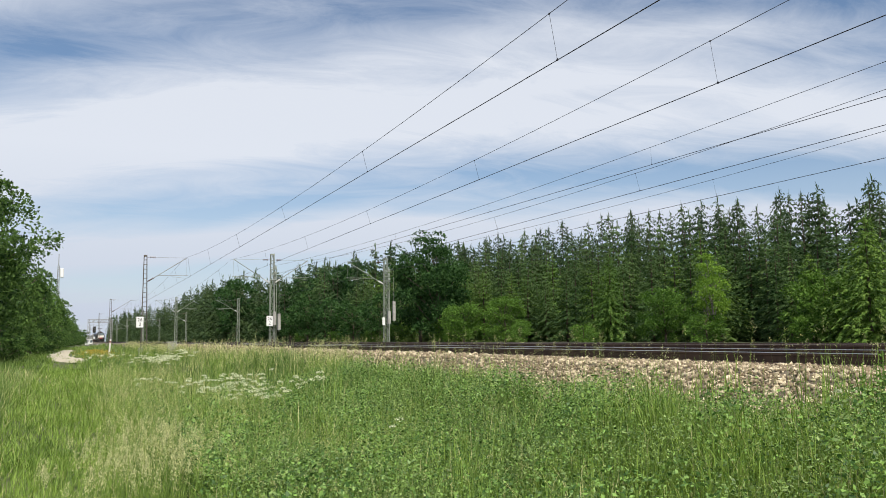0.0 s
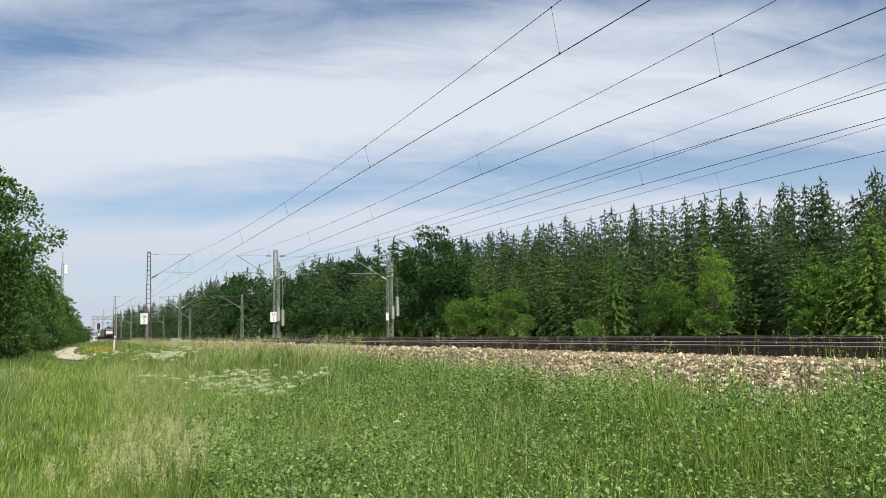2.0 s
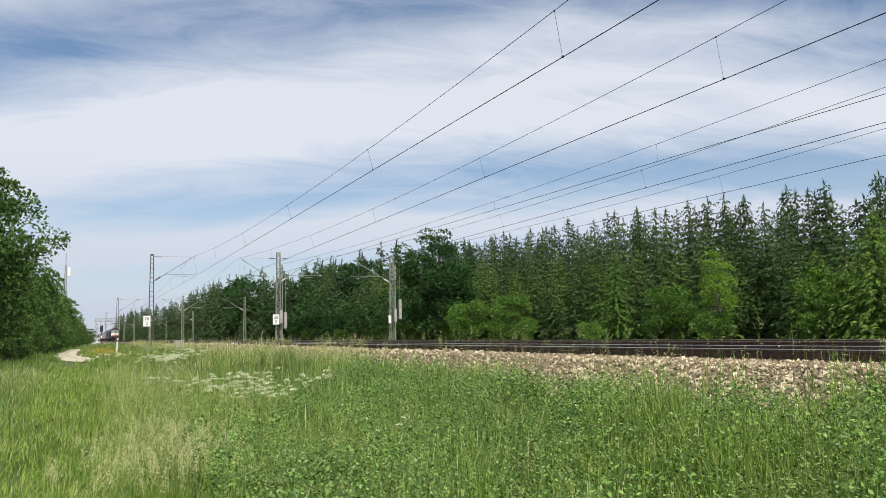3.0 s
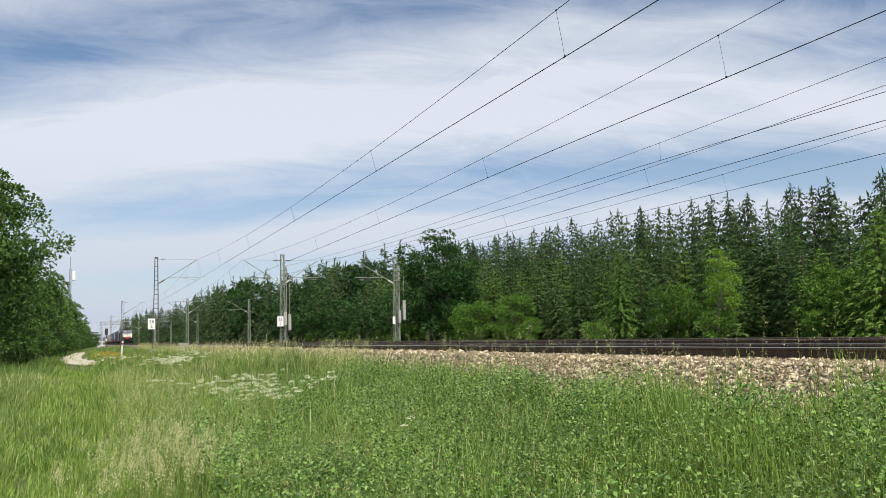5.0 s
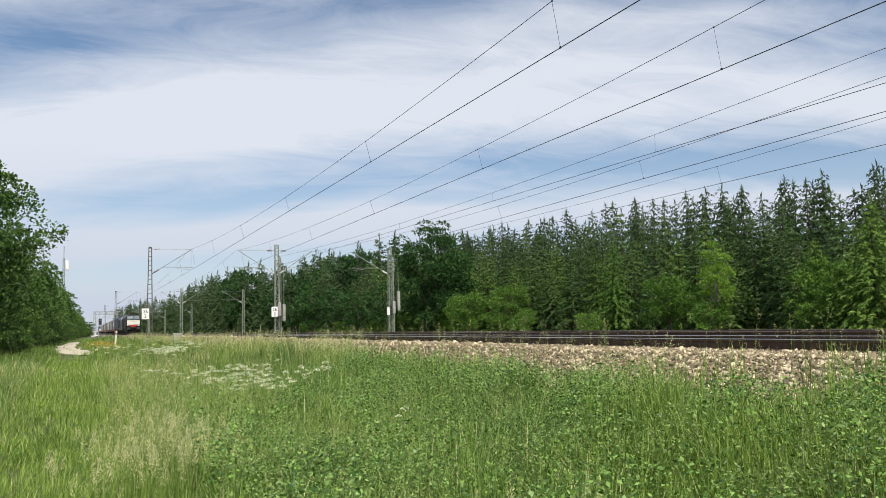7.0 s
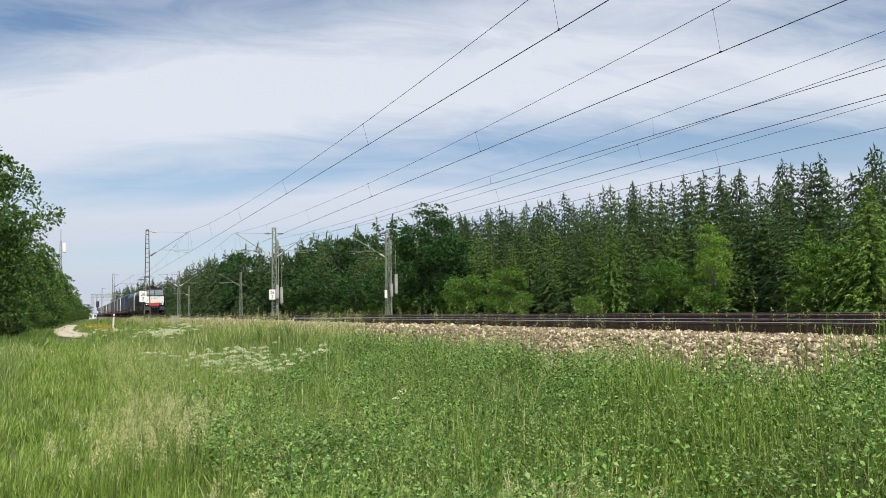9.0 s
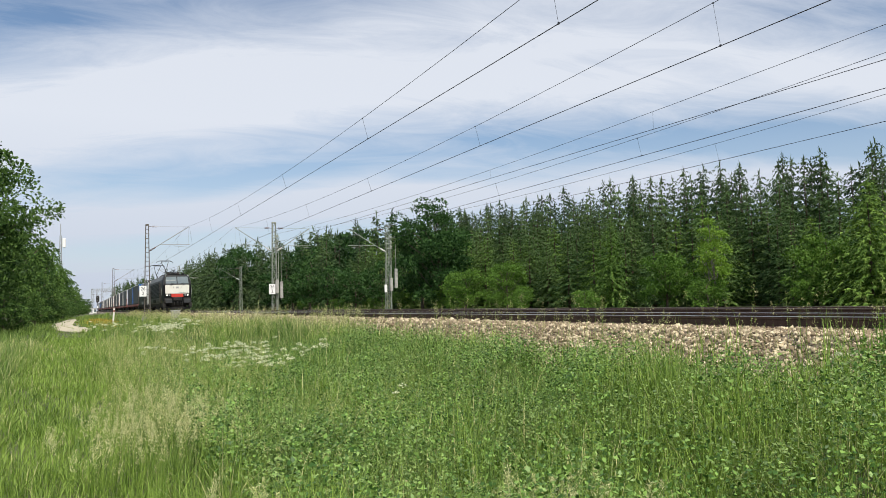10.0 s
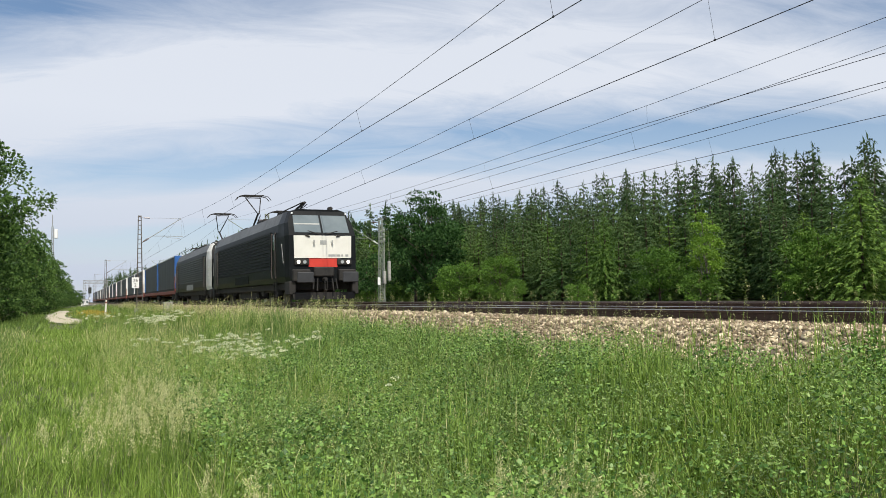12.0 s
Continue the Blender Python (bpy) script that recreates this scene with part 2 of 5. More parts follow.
def build_track(x):
    t = empty("railway_track", pose(x, 0, RAIL - (0.3 if x > 16 else 0.0)), "rusty rails on concrete sleepers in ballast", "railway track", "parallel tracks")
    prof = [(-0.07, -0.17), (0.07, -0.17), (0.07, -0.155), (0.012, -0.13), (0.012, -0.045), (0.036, -0.035), (0.036, -0.006),
            (-0.036, -0.006), (-0.036, -0.035), (-0.012, -0.045), (-0.012, -0.13), (-0.07, -0.155)]
    for s in (-0.755, 0.755):
        bm = bmesh.new()
        prism(bm, [(s + a, b) for a, b in prof], -60, 900)
        r = part("rail", bm, M_RAIL, t)
        bm = bmesh.new()
        prism(bm, [(s - 0.033, -0.006), (s + 0.033, -0.006), (s + 0.026, 0.0), (s - 0.026, 0.0)], -60, 900)
        part("running_surface", bm, M_SHINE if x < 10 else M_DULLHEAD, r, "worn steel rail head")
    return t


for x in TRACKS:
    build_track(x)

# ---- overhead line ----


def lattice(bm, z0, z1, w0, w1, rung, diag=True, leg=0.07):
    """A four-legged lattice mast, narrowing upwards."""
    def c(z):
        k = (z - z0) / (z1 - z0)
        return (w0 + (w1 - w0) * k) / 2
    for sx, sy in ((-1, -1), (1, -1), (1, 1), (-1, 1)):
        angle_bar(bm, (sx * c(z0), sy * c(z0), z0), (sx * c(z1), sy * c(z1), z1), leg)
    n = int((z1 - z0) / rung)
    for i in range(n):
        za, zb = z0 + (z1 - z0) * i / n, z0 + (z1 - z0) * (i + 1) / n
        a, b = c(za), c(zb)
        for sy in (-1, 1):
            angle_bar(bm, (-a, sy * a, za), (a, sy * a, za), leg * 0.7)
            angle_bar(bm, (sy * a, -a, za), (sy * a, a, za), leg * 0.7)
            if diag:
                s = 1 if i % 2 else -1
                angle_bar(bm, (-s * a, sy * a, za), (s * b, sy * b, zb), leg * 0.6)
                angle_bar(bm, (sy * a, -s * a, za), (sy * b, s * b, zb), leg * 0.6)
    box(bm, -w1 / 2 - 0.03, w1 / 2 + 0.03, -w1 / 2 - 0.03, w1 / 2 + 0.03, z1 - 0.12, z1 + 0.02)


def cantilever(parent, x_end, m_steel, m_ins, z_low, z_top, z_cat, x_start):
    """A swivelling bracket: sloping tube with insulator, top tie, registration arm."""
    s = 1 if x_end > x_start else -1
    a, b = Vector((x_start, 0, z_low)), Vector((x_end, 0, z_cat))
    u = (b - a).normalized()
    bm = bmesh.new()
    bar(bm, a + u * 0.75, b, 0.035)
    arm = part("cantilever_tube", bm, m_steel, parent)
    bm = bmesh.new()
    bar(bm, a, a + u * 0.75, 0.03)
    for k in range(6):
        bar(bm, a + u * (0.16 + 0.09 * k), a + u * (0.20 + 0.09 * k), 0.085, 8)
    part("insulator", bm, m_ins, parent, "ribbed porcelain insulator")
    bm = bmesh.new()
    bar(bm, (x_start, 0, z_cat), (x_start + s * 0.3, 0, z_cat), 0.02)
    for k in range(6):
        bar(bm, (x_start + s * (0.25 + 0.08 * k), 0, z_cat), (x_start + s * (0.29 + 0.08 * k), 0, z_cat), 0.075, 8)
    part("insulator", bm, M_INSUL, parent, "ribbed porcelain insulator")
    bm = bmesh.new()
    bar(bm, (x_start + s * 0.7, 0, z_cat), b, 0.012)
    part("top_tie", bm, m_steel, parent)
    zr = z_low + 0.62
    k = (zr - a.z) / (b.z - a.z)
    bm = bmesh.new()
    bar(bm, a + (b - a) * k, (x_end + s * 0.15, 0, zr), 0.025)
    bar(bm, (x_end - s * 1.3, 0, zr), (x_end - s * 1.3, 0, zr - 0.12), 0.02)
    bar(bm, (x_end - s * 1.3, 0, zr - 0.12), (x_end - s * 0.1, 0, zr - 0.24), 0.016)
    part("registration_arm", bm, m_steel, parent)
    bm = bmesh.new()
    bar(bm, b, (b.x, 0, zr), 0.006, 4)
    part("hanger", bm, m_steel, parent)


def text_part(body, size, x, y, z, parent, material):
    """Writing on an upright plate that faces the camera's side (-y)."""
    cu = bpy.data.curves.new("lettering", "FONT")
    cu.body, cu.size, cu.align_x, cu.align_y, cu.extrude = body, size, "CENTER", "CENTER", 0.003
    ob = new("lettering", cu)
    dg = bpy.context.evaluated_depsgraph_get()
    me = bpy.data.meshes.new_from_object(ob.evaluated_get(dg))
    bpy.data.objects.remove(ob)
    me.materials.clear()
    me.materials.append(material)
    o = new("lettering", me)
    o.parent = parent
    o.matrix_basis = pose(x, y, z, 90, 0, 0)
    return o


def km_board(parent, x, z, y, w=0.62, h=0.98):
    bm = bmesh.new()
    box(bm, x - w / 2, x + w / 2, y, y + 0.03, z - h / 2, z + h / 2, 0.01)
    b = part("kilometre_board", bm, M_SIGN, parent, "white enamel board with black numerals")
    if w > 0.4:
        text_part("26", 0.42, x, y - 0.004, z + 0.2, b, M_INK)
        text_part("2", 0.42, x, y - 0.004, z - 0.22, b, M_INK)
    return b


def build_mast(kind, x, y, detail):
    """kind a: single bracket to the right; b: two brackets; c: bracket to the left."""
    top = {"a": 8.18, "b": 8.58, "c": 8.4}[kind]
    label = {"a": "slim rusty lattice mast with one bracket beside the track",
             "b": "grey lattice mast with brackets to both sides between tracks",
             "c": "grey-green lattice mast with one bracket at the outer track"}[kind]
    steel = M_GALV if kind == "a" else M_GREENSTEEL
    t = empty("catenary_mast", pose(x, y, RAIL), label, "catenary mast", "overhead line masts")
    bm = bmesh.new()
    if kind == "a":
        lattice(bm, -0.5, top, 0.52, 0.24, 0.42, False, 0.045)
    else:
        lattice(bm, -0.5, top, 0.48, 0.32, 0.62, True, 0.048)
    part("lattice_column", bm, M_RUSTSTEEL if kind == "a" else steel, t)
    bm = bmesh.new()
    box(bm, -0.45, 0.45, -0.45, 0.45, -0.95, -0.35, 0.03)
    part("foundation", bm, M_CONC, t, "weathered concrete footing")
    zl, zt = 5.7, 8.0
    ins = M_INSUL if kind == "a" else M_INSULW
    if kind in "ab":
        target = TRACKS[0] if kind == "a" else TRACKS[2]
        cantilever(t, target - x + (0.1 if kind == "a" else 0.0), steel, ins, zl, zt, zt - 0.0, 0.18)
    if kind in "bc":
        target = TRACKS[1] if kind == "b" else TRACKS[3]
        cantilever(t, target - x + 0.05, steel, ins, zl, zt, zt - 0.0, -0.22)
    if detail:
        km_board(t, {"a": -0.40, "b": -0.32, "c": -0.40}[kind], 1.98 if kind != "c" else 1.85, -0.42, *((0.62, 0.98) if kind != "c" else (0.30, 0.80)))
        if kind in "bc":
            for k, (dx, z0, z1) in enumerate(((0.12, 1.6, 3.0), (0.55, 1.1, 2.7)) if kind == "b" else ((0.15, 1.6, 3.0), (0.68, 1.9, 3.9))):
                bm = bmesh.new()
                n = int((z1 - z0) / 0.1)
                for i in range(n):
                    box(bm, dx - 0.14, dx + 0.14, -0.68, -0.4, z0 + i * 0.1, z0 + i * 0.1 + 0.085)
                bar(bm, (dx, -0.57, z0 - 0.15), (dx, -0.57, 6.4), 0.014)
                part("tension_weight", bm, M_CONC, t, "stack of concrete balance weights on a rod")
            bm = bmesh.new()
            for z in (6.0, 6.5, 7.0):
                bar(bm, (-0.3, -0.4, z), (0.35, -0.4, z), 0.05)
                bar(bm, (0.2, -0.52, z + 0.2), (0.2, -0.42, z + 0.2), 0.13, 12)
            part("tension_wheel", bm, steel, t)
            bm = bmesh.new()
            bar(bm, (0.42, 0.1, -0.4), (0.42, 0.1, 6.9), 0.035)
            part("downpipe", bm, steel, t)
    return t


M_RUSTSTEEL = mat("dull_brown_grey_steel", (0.09, 0.075, 0.065), (0.20, 0.18, 0.16), 0.7, 4.0, metal=0.2, fine=0.5)
MAST_X = {"a": 5.62, "b": 17.42, "c": 29.3}
for row, y in enumerate(ROWS):
    for kind in "abc":
        build_mast(kind, MAST_X[kind], y + (0.0 if row else -1.0), row == 1)


def wire_run(x, offs, name, label, zc=5.42, zs=(7.4, 6.1), first=-5.5, stag=0.30):
    """Contact wire, sagging messenger and droppers of one track."""
    t = empty(name, pose(0, 0, RAIL), label, "overhead wire", "overhead lines")
    bm = bmesh.new()
    r1, r2 = 0.011, 0.008
    for k in range(len(ROWS) - 1):
        y0, y1 = ROWS[k], ROWS[k + 1]
        s0, s1 = (stag if k % 2 else -stag) + offs, (-stag if k % 2 else stag) + offs
        bar(bm, (x + s0, y0, zc), (x + s1, y1, zc), r1, 5)
    part("contact_wire", bm, M_WIRE, t)
    bm = bmesh.new()
    for k in range(len(ROWS) - 1):
        y0, y1 = ROWS[k], ROWS[k + 1]
        s0, s1 = (stag if k % 2 else -stag) + offs, (-stag if k % 2 else stag) + offs
        prev = None
        for i in range(25):
            u = i / 24
            p = (x + offs - 0.2 + 0.35 * (s0 - offs + (s1 - s0) * u), y0 + (y1 - y0) * u, zs[1] + (zs[0] - zs[1]) * (2 * u - 1) ** 2)
            if prev:
                bar(bm, prev, p, r2, 5)
            prev = p
        for j in range(7):
            yd = y0 + 7.6 + 12.5 * j
            u = (yd - y0) / (y1 - y0)
            if 0 < u < 1:
                a = (x + offs - 0.2 + 0.35 * (s0 - offs + (s1 - s0) * u), yd, zs[1] + (zs[0] - zs[1]) * (2 * u - 1) ** 2)
                b = (x + s0 + (s1 - s0) * u, yd, zc)
                bd = bmesh.new()
                bar(bd, a, b, 0.005, 4)
                box(bd, b[0] - 0.012, b[0] + 0.012, yd - 0.025, yd + 0.025, zc - 0.015, zc + 0.03)
                box(bd, a[0] - 0.012, a[0] + 0.012, yd - 0.02, yd + 0.02, a[2] - 0.015, a[2] + 0.015)
                part("dropper", bd, M_WIRE, t)
    part("messenger_wire", bm, M_WIRE, t)
    return t
for x in TRACKS:
    wire_run(x, 0.0, "overhead_line", "dark contact and messenger wires above a track", zc=6.07, zs=(7.95, 6.72), stag=0.1)


def build_anchor_run():
    """The out-of-running wires that climb to the weights of a mast."""
    t = empty("anchor_wire", pose(0, 0, RAIL), "slack-side wires rising to the weighted mast", "overhead wire", "overhead lines")
    ends = ((20.0, -8.0), (17.5, 79.7))
    for nm, za, zb, r, sag in (("lower_wire", 6.35, 6.5, 0.010, 0.0), ("upper_wire", 8.3, 7.4, 0.008, 1.0)):
        bm = bmesh.new()
        prev = None
        for i in range(21):
            u = i / 20
            p = (ends[0][0] + (ends[1][0] - ends[0][0]) * u, ends[0][1] + (ends[1][1] - ends[0][1]) * u, za + (zb - za) * u - sag * 4 * u * (1 - u))
            if prev:
                bar(bm, prev, p, r, 5)
            prev = p
        part(nm, bm, M_WIRE, t)
    for u in (0.22, 0.36, 0.5, 0.64):
        x, y = (a + (b - a) * u for a, b in zip(*ends))
        bm = bmesh.new()
        bar(bm, (x, y, 6.35 + 0.15 * u), (x, y, 8.3 - 0.9 * u - 4 * u * (1 - u)), 0.005, 4)
        part("dropper", bm, M_WIRE, t)


build_anchor_run()

# ---- plants: shared makers ----
rng = np.random.default_rng(7)


def cards(base, way, side, length, width, fold=0.15):
    """Leaf-shaped pieces: base points, unit directions, unit side vectors, lengths, widths -> verts, quads."""
    n = len(base)
    length, width = np.broadcast_to(length, n)[:, None], np.broadcast_to(width, n)[:, None]
    nrm = np.cross(way, side)
    mid = base + way * length * 0.45
    v = np.stack([base, mid + side * width / 2 + nrm * width * fold, base + way * length, mid - side * width / 2 + nrm * width * fold], 1).reshape(-1, 3)
    return v, np.arange(4 * n).reshape(-1, 4)


def sprigs(base, way, side, length, width):
    """Pointed sprays of needles, one triangle each."""
    w = side * (width / 2)[:, None]
    v = np.stack([base - w, base + w, base + way * length[:, None]], 1).reshape(-1, 3)
    return v, np.arange(len(v)).reshape(-1, 3)


def unit(a):
    return a / np.maximum(np.linalg.norm(a, axis=-1, keepdims=True), 1e-9)


def scatter_dirs(n, r, up=0.0):
    a = r.normal(size=(n, 3))
    a[:, 2] += up
    return unit(a)


def any_side(way, r):
    return unit(np.cross(way, r.normal(size=way.shape)))


def trunk_mesh(bm, h, r0, r1, r, lean=0.3, seg=6):
    """A tapered, slightly crooked trunk; returns its axis points."""
    pts = [Vector((lean * r.normal() * (i / seg) ** 1.3, lean * r.normal() * (i / seg) ** 1.3, h * i / seg)) for i in range(seg + 1)]
    pts[0] = Vector((0, 0, -0.2))
    for i in range(seg):
        p, q = pts[i], pts[i + 1]
        d = q - p
        m = Matrix.Translation((p + q) / 2) @ d.to_track_quat("Z", "Y").to_matrix().to_4x4()
        ra, rb = r0 + (r1 - r0) * i / seg, r0 + (r1 - r0) * (i + 1) / seg
        bmesh.ops.create_cone(bm, cap_ends=False, segments=7, radius1=ra, radius2=rb, depth=d.length * 1.04, matrix=m)
    return pts


M_BARK = mat("bark", (0.06, 0.045, 0.032), (0.15, 0.12, 0.09), 0.95, 5.0, bump=0.8, fine=0.6)
M_PALEBARK = mat("pale_bark", (0.14, 0.12, 0.10), (0.30, 0.27, 0.23), 0.95, 5.0, bump=0.6, fine=0.6)
M_SPRUCE = mat("spruce_needles", (0.048, 0.104, 0.034), (0.160, 0.252, 0.076), 0.6, 0.45, island=0.5, obj=0.5, spec=0.2, trans=0.22)
M_SPRUCE_DARK = mat("dark_spruce_needles", (0.030, 0.064, 0.027), (0.098, 0.155, 0.054), 0.65, 0.45, island=0.5, obj=0.5, spec=0.2, trans=0.15)
M_SPRUCE_TIP = mat("young_spruce_shoots", (0.070, 0.15, 0.028), (0.20, 0.32, 0.06), 0.6, 0.5, island=0.6, obj=0.3, spec=0.2, trans=0.2)
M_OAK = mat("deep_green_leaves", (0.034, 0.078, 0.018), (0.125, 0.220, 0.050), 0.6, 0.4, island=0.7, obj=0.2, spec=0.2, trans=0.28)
M_LIME = mat("bright_green_leaves", (0.10, 0.20, 0.025), (0.25, 0.41, 0.06), 0.6, 0.5, island=0.6, obj=0.2, spec=0.2, trans=0.35)
M_FAROAK = mat("distant_deep_green_leaves", (0.020, 0.058, 0.016), (0.062, 0.135, 0.036), 0.65, 0.4, island=0.7, obj=0.3, spec=0.15, trans=0.22)
M_HEDGE = mat("mid_green_leaves", (0.055, 0.125, 0.018), (0.15, 0.28, 0.045), 0.6, 0.4, island=0.7, obj=0.3, spec=0.2, trans=0.32)


def spruce_parts(h, radius, seed, whorls=26, arms=9, bare=0.06, size=1.0, shape=0.57):
    """A conifer of height h: trunk and uneven, drooping boughs set with sprays on both sides and hanging twigs."""
    r = np.random.default_rng(seed)
    bm = bmesh.new()
    trunk_mesh(bm, h * 0.97, 0.016 * h, 0.012, r, 0.03)
    P, W, L, WD = [], [], [], []
    sc = h / 11 * size
    for j in range(whorls):
        k0 = (j / whorls) ** 0.92
        nb = max(4, int(round(arms * (1 - 0.4 * k0))))
        a0 = r.uniform(0, 6.28)
        for b in range(nb):
            k = min(0.985, max(0.0, k0 + r.normal() * 0.011))
            a = a0 + 6.283 * b / nb + r.normal() * 0.3
            rb = (radius * (1 - k) ** shape * (0.45 + 0.55 * min(1, k * 6 + 0.3)) + 0.05) * r.uniform(0.6, 1.18)
            out = np.array([math.cos(a), math.sin(a), 0.0])
            tan = np.array([-math.sin(a), math.cos(a), 0.0])
            z = h * (bare + (1 - bare) * k)
            droop = r.uniform(0.28, 0.62) * (1 - 0.6 * k)
            m = max(2, int(1.8 + rb * 2.1 / sc ** 0.5))
            for i in range(m):
                u = (i + r.uniform(0.25, 1.0)) / m
                p = out * rb * u + np.array([0, 0, z + rb * (0.16 * u - droop * u * u) + r.normal() * 0.05])
                for side in (-1, -0.5, 0, 0.5, 1):
                    w = out * (0.45 + 0.4 * r.random()) + tan * side * r.uniform(0.4, 1.0) + np.array([0, 0, r.uniform(-1.0, -0.25) if abs(side) < 0.6 else r.uniform(-0.55, 0.2)])
                    P.append(p)
                    W.append(w)
                    L.append(sc * (0.21 + 0.25 * (1 - k)) * r.uniform(0.65, 1.25))
                    WD.append(sc * (0.105 + 0.075 * (1 - k)) * r.uniform(0.7, 1.3))
    for i in range(10):
        P.append(np.array([0, 0, h * (1 - 0.06 * r.random())]))
        W.append(np.array([r.normal() * 0.35, r.normal() * 0.35, 0.9]))
        L.append(0.42 * sc * r.uniform(0.6, 1.1))
        WD.append(0.09 * sc)
    P, W = np.array(P), unit(np.array(W))
    side = unit(np.cross(W, np.array([0, 0, 1.0]) + 0.28 * r.normal(size=W.shape)))
    return bm, sprigs(P, W, side, np.array(L), np.array(WD))


def leafy_parts(h, radius, seed, limbs=22, subs=7, leaves=65, leaf=0.3, low=0.1):
    """A broad-leaved tree: trunk, limbs that each bear a bough of several flat leaf pads, and a loose core."""
    r = np.random.default_rng(seed)
    bm = bmesh.new()
    pts = trunk_mesh(bm, h * 0.8, 0.022 * h, 0.03, r, 0.25)
    B, Q = [], []
    cz, hz = h * (low + 1) / 2, h * (1 - low) / 2
    for c in range(limbs):
        zc = 1 - 2 * (c + 0.5) / limbs
        a = 2.39996 * c + r.normal() * 0.35
        s = math.sqrt(max(0.0, 1 - zc * zc))
        d = np.array([math.cos(a) * s, math.sin(a) * s, zc])
        rr = r.uniform(0.55, 1.06)
        cen = np.array([d[0] * rr * radius, d[1] * rr * radius, cz + d[2] * rr * hz * 0.9])
        big = radius * r.uniform(0.26, 0.44)
        foot = pts[min(5, max(1, int(6 * min(0.95, max(0.15, (cen[2] - 0.22 * h) / (h * 0.8))))))]
        bar(bm, foot, foot + (Vector(cen) - foot) * 0.9, 0.004 * h, 5)
        for j in range(subs):
            o = scatter_dirs(1, r)[0] * np.array([1.0, 1.0, 0.62]) * big * r.uniform(0.35, 1.0)
            rs = big * r.uniform(0.32, 0.6)
            n = int(leaves * r.uniform(0.6, 1.4))
            q = scatter_dirs(n, r, 0.45)
            B.append(cen + o + q * (rs * r.uniform(0.55, 1.0, (n, 1))) * np.array([1.15, 1.15, 0.6]))
            Q.append(q + np.array([d[0], d[1], -0.15]) * 0.5)
    n = int(limbs * subs * leaves * 0.10)
    q = scatter_dirs(n, r)
    B.append(np.array([0, 0, cz]) + q * r.uniform(0.15, 0.75, (n, 1)) * np.array([radius, radius, hz]))
    Q.append(q)
    base, q = np.concatenate(B), np.concatenate(Q)
    n = len(base)
    way = unit(q + 0.75 * r.normal(size=q.shape))
    return bm, cards(base, way, any_side(way, r), leaf * r.uniform(0.7, 1.3, n), leaf * 0.62 * r.uniform(0.7, 1.2, n))


def make_tree(name, parts, bark, leafmat, label, category="tree", group=""):
    bm, (v, f) = parts
    t = empty(name, Matrix(), label, category, group)
    part("trunk", bm, bark, t, smooth=True)
    c = from_arrays("crown", v, f, leafmat, t)
    return t


SPRUCES = [make_tree("spruce_tree", spruce_parts(*a), M_BARK, m, lab, "conifer", "spruces at the wood's edge")
           for a, m, lab in (
               ((11.0, 2.5, 20, 19, 12), M_SPRUCE, "dark green spruce with drooping boughs in a dense wood"),
               ((11.0, 2.4, 21, 19, 12), M_SPRUCE, "slender green spruce with a ragged pointed top in a wood"),
               ((11.0, 3.1, 22, 18, 12, 0.06, 1.15), M_SPRUCE_DARK, "dark spruce with layered boughs and a thin top"),
               ((11.0, 2.8, 23, 19, 12, 0.03), M_SPRUCE_TIP, "spruce with fresh bright green shoots at the wood's edge"),
               ((11.0, 2.8, 24, 16, 10, 0.05, 1.6), M_SPRUCE_DARK, "distant dark spruce standing in the wood"),
               ((6.5, 3.0, 25, 24, 15, 0.02, 1.3, 0.7), M_SPRUCE_TIP, "broad young conifer with bright layered boughs at the wood's edge"))]
LEAFY = [make_tree("broadleaf_tree", leafy_parts(*a), b, m, lab, "tree", "broad-leaved trees along the wood")
         for a, b, m, lab in (
             ((11.0, 4.0, 41, 26, 8, 62, 0.30, 0.03), M_BARK, M_FAROAK, "dense dark green broad-leaved tree with a rounded crown"),
             ((8.0, 1.7, 42, 26, 6, 36, 0.20, 0.10), M_PALEBARK, M_LIME, "slim young tree with bright yellow-green leaves"),
             ((6.0, 3.0, 43, 20, 7, 45, 0.24, 0.02), M_BARK, M_HEDGE, "spreading mid-green shrubby tree at the wood's edge"),
             ((9.5, 3.4, 44, 22, 7, 50, 0.27, 0.05), M_BARK, M_HEDGE, "leafy green tree with an uneven crown"),
             ((11.0, 4.0, 45, 17, 5, 30, 0.52, 0.02), M_BARK, M_FAROAK, "distant dark green broad-leaved tree"),
             ((3.0, 1.9, 46, 13, 6, 32, 0.18, 0.0), M_BARK, M_HEDGE, "low bright green bush before the conifers"))]
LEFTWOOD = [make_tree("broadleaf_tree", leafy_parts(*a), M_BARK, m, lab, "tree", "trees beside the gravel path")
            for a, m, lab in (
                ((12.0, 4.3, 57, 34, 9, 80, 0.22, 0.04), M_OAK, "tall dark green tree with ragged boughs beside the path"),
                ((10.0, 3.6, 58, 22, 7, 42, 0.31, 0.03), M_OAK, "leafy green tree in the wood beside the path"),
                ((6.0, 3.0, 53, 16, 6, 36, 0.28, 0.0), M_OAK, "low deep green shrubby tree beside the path"))]


